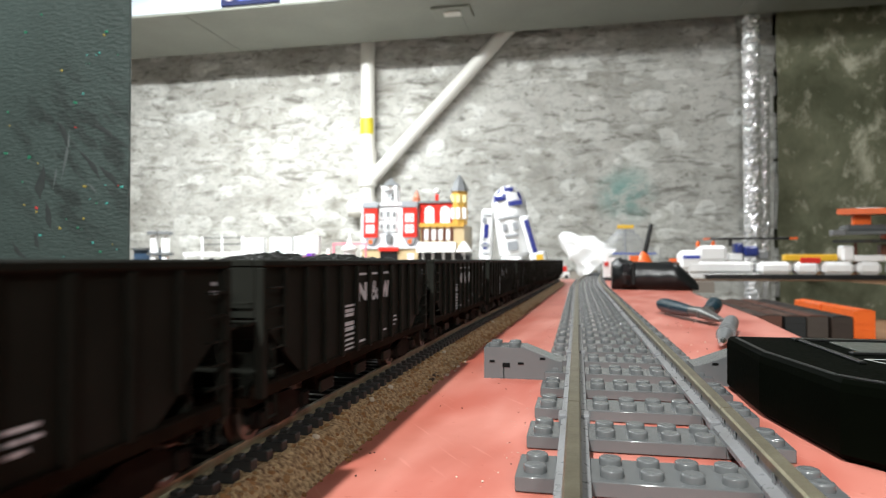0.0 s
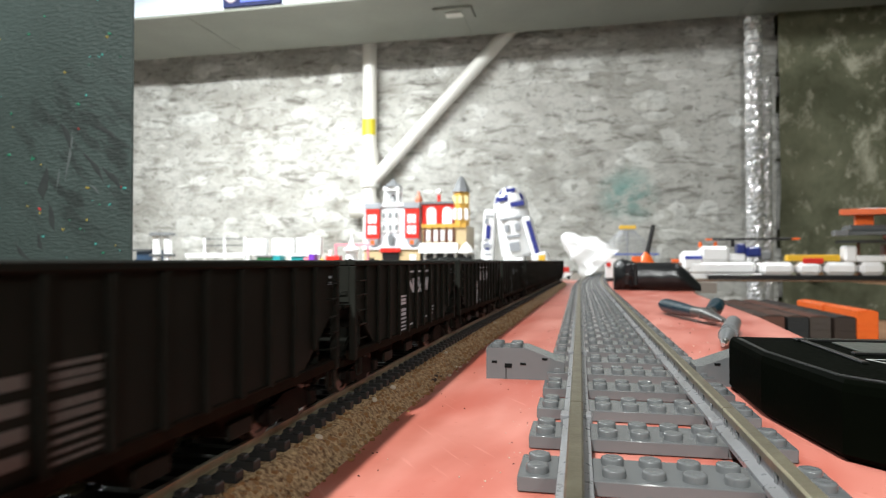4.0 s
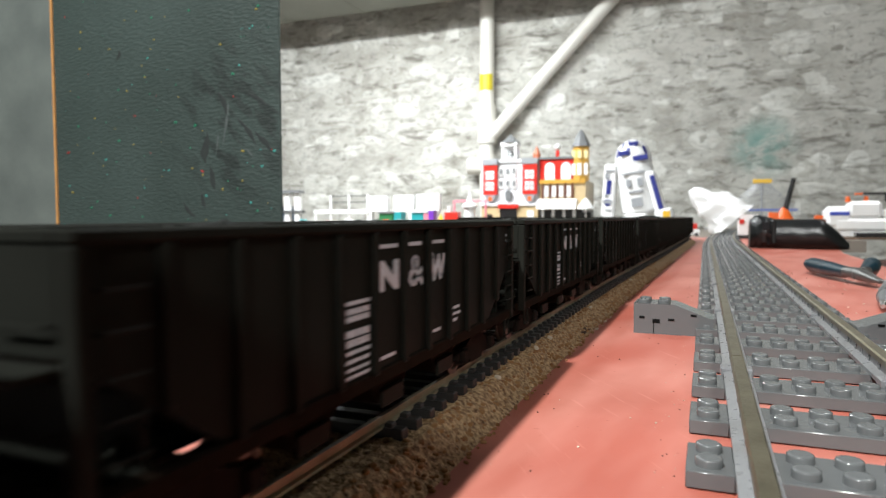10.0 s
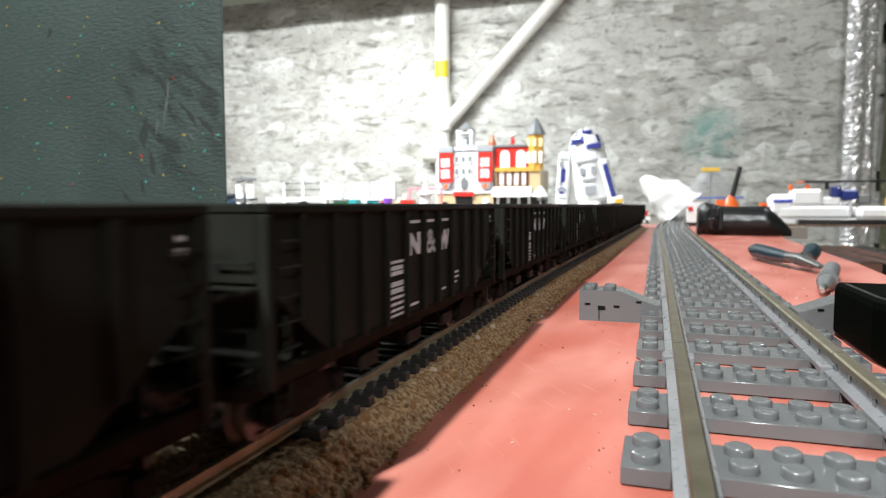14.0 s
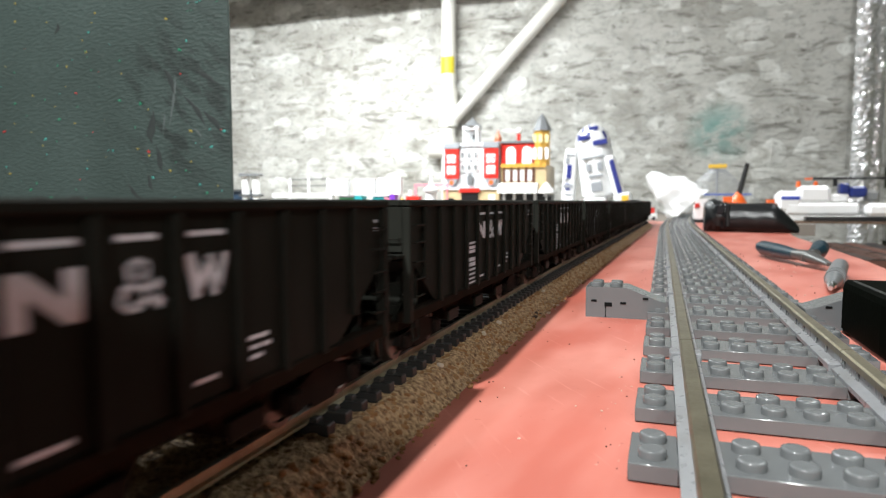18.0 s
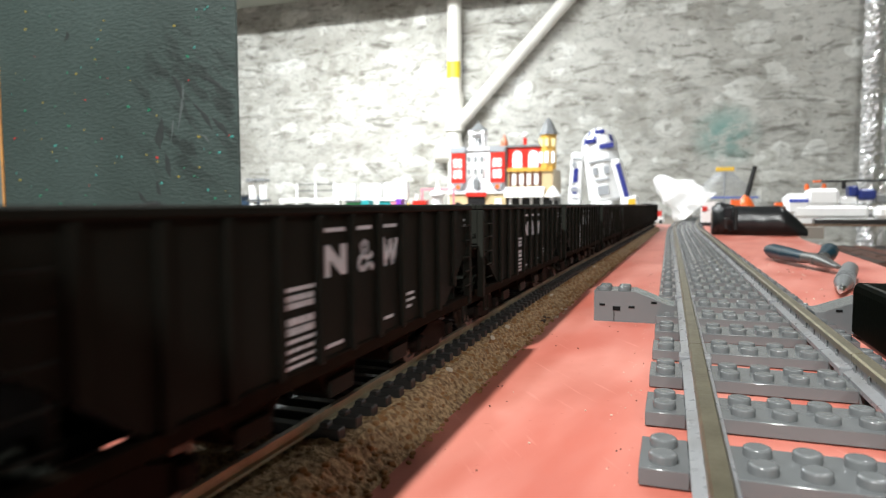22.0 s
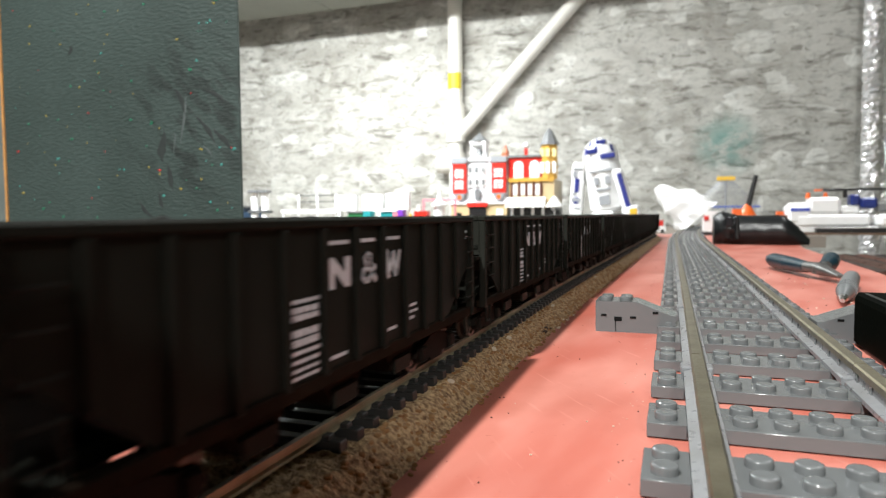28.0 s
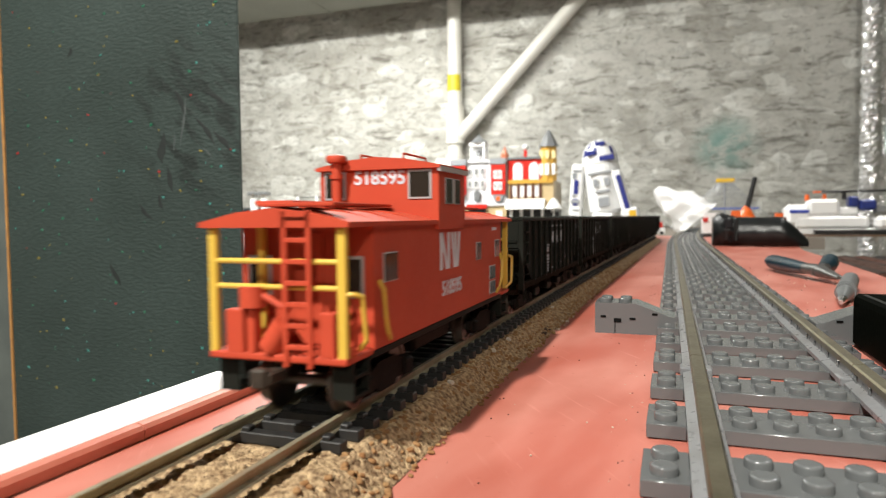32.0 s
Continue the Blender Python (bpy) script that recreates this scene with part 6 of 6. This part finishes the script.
def stool():
    st = thing("round_stool", "wooden stool with a domed white cushion in the aisle", "stool")
    cx, cy, r = -0.955, 1.33, 0.192
    part("cushion", Solid().lathe([(r * 0.96, -0.038), (r, -0.030), (r, -0.020), (r * 0.9, -0.002), (r * 0.6, 0.016), (r * 0.25, 0.024), (0.01, 0.025)], 40, (cx, cy, 0)), cushion, st, "domed white vinyl cushion", True)
    part("seat_board", Solid().lathe([(r * 1.0, -0.058), (r * 1.02, -0.050), (r * 1.02, -0.0385)], 40, (cx, cy, 0)), wood_dark, st, "", True)
    part("apron", Solid().box(cx - 0.16, cx + 0.24, cy - 0.12, cy + 0.12, -0.085, -0.0585, 0.004), wood_dark, st)
    for x in (-0.15, 0.15):
        for y in (-0.11, 0.11):
            part("leg", Solid().tube((cx + x, cy + y, -0.085), (cx + x * 1.35, cy + y * 1.35, FLOOR_Z), 0.028, 0.022, 12), wood_dark, st, "", True)
    for y in (-0.13, 0.13):
        part("stretcher", Solid().tube((cx - 0.18, cy + y, -0.55), (cx + 0.18, cy + y, -0.55), 0.011, None, 10), wood_dark, st, "", True)


stool()


def right_side():
    z = 0.3
    # white toy craft with a rotor
    h = thing("white_helicopter", "white and blue toy-brick helicopter with a long black rotor", "toy aircraft")
    part("hull", mm().box(262, 420, 1640, 1700, 14, 44, 6), white_plain, h)
    part("nose", mm().box(240, 300, 1642, 1698, 18, 74, 12), white_plain, h)
    part("cabin_stripe", mm().box(250, 292, 1640, 1643, 52, 60, 1), t_blue, h)
    part("cabin", mm().box(290, 360, 1644, 1696, 44, 86, 8), white_plain, h)
    part("engine", mm().box(400, 436, 1648, 1692, 58, 84, 5), toy("deep_blue", (0.012, 0.025, 0.16)), h)
    part("exhaust", mm().box(380, 400, 1652, 1688, 66, 92, 4), toy("deep_blue", (0.012, 0.025, 0.16)), h)
    part("winch", mm().box(436, 462, 1654, 1684, 50, 72, 3), t_dark, h)
    part("tail_boom", mm().box(362, 400, 1656, 1684, 46, 66, 4), white_plain, h)
    part("skid", mm().box(250, 480, 1646, 1654, z, 14, 2), white_plain, h)
    part("skid", mm().box(250, 480, 1686, 1694, z, 14, 2), white_plain, h)
    part("mast", mm().tube((372, 1670, 84), (372, 1670, 104), 5, None, 10), t_black, h)
    for x0, x1 in ((322, 420), (420, 512)):
        part("rotor_blade", mm().box(x0, x1, 1662, 1678, 101, 107, 1.0), t_black, h)
    part("blade_tip", mm().box(512, 532, 1664, 1676, 101, 106, 0.8), t_orange, h, "orange blade tip")
    part("blade_tip", mm().box(306, 322, 1664, 1676, 101, 106, 0.8), t_orange, h, "orange blade tip")
    for x in (292, 330):
        part("beacon", mm().tube((x, 1670, 84), (x, 1670, 98), 6, 4, 8), t_orange, h)
    w = thing("white_carrier", "long white toy-brick lorry with yellow and red load", "toy vehicle")
    for x0, x1 in ((425, 500), (506, 562), (568, 640), (646, 700), (716, 800), (806, 900)):
        part("section", mm().box(x0, x1, 1600, 1640, 12, 44, 9), white_plain, w)
    part("chassis", mm().box(300, 1000, 1606, 1634, z, 12, 1), t_black, w)
    part("load", mm().box(486, 606, 1612, 1636, 46, 62, 2), t_yellow, w, "yellow load")
    part("load", mm().box(520, 566, 1604, 1612, 40, 54, 2), t_red, w, "red load")
    part("cab", mm().box(612, 640, 1602, 1638, 44, 84, 5), white_plain, w)
    part("deck", mm().box(640, 760, 1604, 1636, 44, 60, 3), white_plain, w)
    part("box", mm().box(700, 760, 1606, 1634, 44, 86, 3), t_brown, w)
    j = thing("grey_jet", "grey and orange toy-brick jet standing high on its wheels", "toy aircraft")
    part("wing", mm().prism([(570, 1560), (800, 1500), (1000, 1620), (800, 1680)], 2, 108, 116), t_grey, j, "grey wing")
    part("lower_wing", mm().prism([(590, 1600), (820, 1540), (1000, 1660), (800, 1700)], 2, 90, 97), t_grey, j)
    part("fuselage", mm().box(620, 1000, 1600, 1650, 116, 134, 6), t_grey, j)
    part("tail_wing", mm().prism([(596, 1590), (800, 1560), (820, 1610), (640, 1640)], 2, 158, 172), t_orange, j, "orange tail wing")
    part("fin", mm().box(640, 680, 1610, 1625, 132, 160, 2), t_orange, j)
    part("fin", mm().box(740, 780, 1605, 1620, 132, 160, 2), white_plain, j)
    for x in (650, 740, 900):
        part("strut", mm().tube((x, 1625, 0.5), (x, 1625, 92), 4, None, 8), t_brown, j)
    part("wing_tip", mm().box(572, 600, 1548, 1572, 106, 119, 1), t_dark, j)
    part("engine_pod", mm().box(690, 740, 1560, 1596, 97, 110, 4), t_orange, j)
    part("cockpit", mm().box(780, 860, 1604, 1646, 134, 152, 6), white_plain, j)
    part("tail_stripe", mm().box(640, 700, 1588, 1596, 159, 174, 1), white_plain, j)
    b = boxes("brown_box", "dark brown toy wagon with yellow and orange blocks", "toy", [("body", t_brown, 90, 196, 1330, 1390, 8, 44), ("plate", t_yellow, 94, 124, 1322, 1329.6, 12, 32), ("base", t_black, 88, 198, 1326, 1394, 0.4, 7.8), ("block", t_orange, 94, 112, 1340, 1360, 44, 58), ("block", t_orange, 178, 192, 1340, 1360, 44, 52)])
    b = boxes("white_wagon", "small white toy wagon with red lamps", "toy", [("body", white_plain, 40, 84, 1420, 1460, 8, 40), ("base", t_black, 38, 86, 1418, 1462, 0.4, 8), ("lamp", t_red, 42, 52, 1414, 1419.5, 34, 44), ("roof", white_plain, 44, 80, 1424, 1456, 40, 54)])
    s = thing("black_lever", "black stick standing in an orange toy base", "toy")
    part("stick", mm().tube((159, 1700, 60), (178, 1700, 146), 7, 5.5, 12), t_black, s, "", True)
    part("base", mm().lathe([(26, 0), (24, 40), (12, 62), (5, 72)], 14, (158, 1700, 0.4)), t_orange, s, "", True)
    # rows of stored freight wagons
    zz = -93.6
    cols = [mat("brown_wagon", (0.06, 0.025, 0.014), 0.6, 0, (0.06, 0.03, 0.02), 0.03, 0.7), mat("red_brown_wagon", (0.085, 0.03, 0.016), 0.6, 0, (0.08, 0.03, 0.02), 0.03, 0.7), mat("soot_wagon", (0.009, 0.009, 0.009), 0.6), mat("grey_brown_wagon", (0.045, 0.033, 0.024), 0.6, 0, (0.05, 0.035, 0.03), 0.03, 0.7), mat("dark_brown_wagon", (0.03, 0.017, 0.011), 0.6), t_orange]
    wheel = mm().tube((-12, 0, 0), (12, 0, 0), 5, None, 10).mesh("wheelset", t_black)
    names = ["brown", "red-brown", "soot-black", "grey-brown", "dark brown", "bright orange"]
    for r in range(3):
        for k in range(6):
            if r > 1 and k == 5:
                continue
            x, y = 272 + 36 * k, 1064 + 158 * r + (k % 2) * 6
            wg = thing("freight_wagon", f"{names[k]} model box wagon stored on the low shelf", "model wagon", "stored freight wagons")
            top = zz + (56 if k == 5 else 46)
            part("body", mm().box(x - 16.4, x + 16.4, y, y + 148, zz + 9, top, 0.8), cols[k], wg)
            part("roof", mm().prism([(x - 17, top), (x + 17, top), (x + 9, top + 2.2), (x - 9, top + 2.2)], 1, y - 1, y + 149), cols[(k + 3) % 5] if k != 5 else cols[5], wg)
            part("roof_walk", mm().box(x - 3, x + 3, y, y + 148, top + 2.3, top + 3.2), cols[k], wg)
            part("end_brace", mm().box(x - 15, x + 15, y - 1.2, y, zz + 24, zz + 26).box(x - 15, x + 15, y - 1.2, y, zz + 34, zz + 36), cols[k], wg)
            for dy in (18, 34, 114, 130):
                part("wheelset", wheel, None, wg, m=pose(x * 0.001, (y + dy) * 0.001, (zz + 5.0) * 0.001))


right_side()


def crumbs():
    """Loose grit and dust on the bench and the roadbed."""
    rng = random.Random(21)
    pale, dark, sand = Solid(), Solid(), Solid()
    def grain(target, x, y, z, r):
        target.box(-r, r, -r * 0.8, r * 0.8, 0, r * 1.1, r * 0.35, pose(x, y, z, rng.uniform(-20, 20), rng.uniform(-20, 20), rng.uniform(0, 180)))
    for k in range(70):
        y = rng.uniform(-0.09, 0.5)
        grain(pale if k % 4 == 0 else dark, rng.uniform(-0.072, -0.034) + 0.02 * max(y, 0), y, 0.0001, rng.uniform(0.0001, 0.00028))
    for k in range(60):
        y = rng.uniform(0.15, 0.5)
        grain(pale if k % 2 else dark, rng.uniform(0.036, 0.10), y, 0.0001, rng.uniform(0.0002, 0.0005))
    for k in range(1500):
        y = rng.uniform(-0.12, 0.6)
        d, _ = drift(y)
        a = rng.uniform(14.5, 24.5)
        grain(sand, X0 + d + a * 0.001, y, max(0.1, 5.7 - max(0.0, a - 15.5) * 0.74) * 0.001, rng.uniform(0.0003, 0.0008))
    for k in range(26):
        grain(dark, -0.0765 + rng.uniform(-0.003, 0.002), 0.118 + rng.uniform(-0.010, 0.010), 0.0006 + 0.001 * rng.random(), rng.uniform(0.0004, 0.0011))
    for k in range(14):
        grain(pale, -0.075 + rng.uniform(-0.004, 0.004), 0.150 + rng.uniform(-0.02, 0.02), 0.0001, rng.uniform(0.0003, 0.0008))
    for k in range(120):
        y = rng.uniform(-0.08, 0.35)
        grain(pale if k % 3 else dark, rng.uniform(-0.040, -0.033), y, 0.0001, rng.uniform(0.00008, 0.0002))
    for y in (0.012, 0.055, 0.075, 0.16, 0.31):
        d, _ = drift(y)
        grain(pale, X0 + d + 0.0165, y, 0.0055, 0.0009)
    tagged(part("pale_grit", pale, mat("pale_grit", (0.62, 0.55, 0.45), 0.8), None), "scattered pale grit on the bench", "grit", "", "stuff")
    tagged(part("dark_grit", dark, mat("dark_grit", (0.035, 0.016, 0.008), 0.8), None), "scattered dark grit on the bench", "grit", "", "stuff")
    tagged(part("cork_grit", sand, mat("cork_grit", (0.19, 0.078, 0.022), 0.9, 0, (0.43, 0.28, 0.13), 0.003, 0.6), None), "loose brown cork crumbs along the roadbed", "grit", "", "stuff")


crumbs()
stones(north_wall)


# ---------------------------------------------------------------- what moves
# the train runs a little unevenly: seconds, metres ahead of its even pace
PACE = [(0.0, 0.0), (7.0, 0.0004), (8.0, 0.0010), (10.0, -0.0010), (12.0, -0.0018), (17.0, 0.0), (25.0, 0.0006), (28.0, -0.0006), (29.0, 0.0), (32.0, 0.0)]


def pace(t):
    for (t0, a), (t1, b) in zip(PACE, PACE[1:]):
        if t <= t1:
            u = (t - t0) / (t1 - t0)
            return a + (b - a) * u * u * (3 - 2 * u)
    return PACE[-1][1]


def motions():
    for ob, offset in TRAIN:
        rows = []
        for k in range(65):
            t = k * 0.5
            x, y, h = along(offset + pace(t) - SPEED * (32.0 - t))
            rows.append((t, pose(x, y, RAIL_Z, 0, 0, h)))
        walk(ob, rows)
    # the wheels of the wagons that pass close by roll
    step = 0.125
    spin = math.degrees(SPEED * step / 0.0052)
    for ob, offset in TRAIN[:9]:
        for w in [c for c in ob.children_recursive if c.name.startswith("wheelset")]:
            x, y, z = w.matrix_basis.translation
            walk(w, [(k * step, pose(x, y, z, -spin * k, 0, 0)) for k in range(int(32.0 / step) + 1)])


motions()
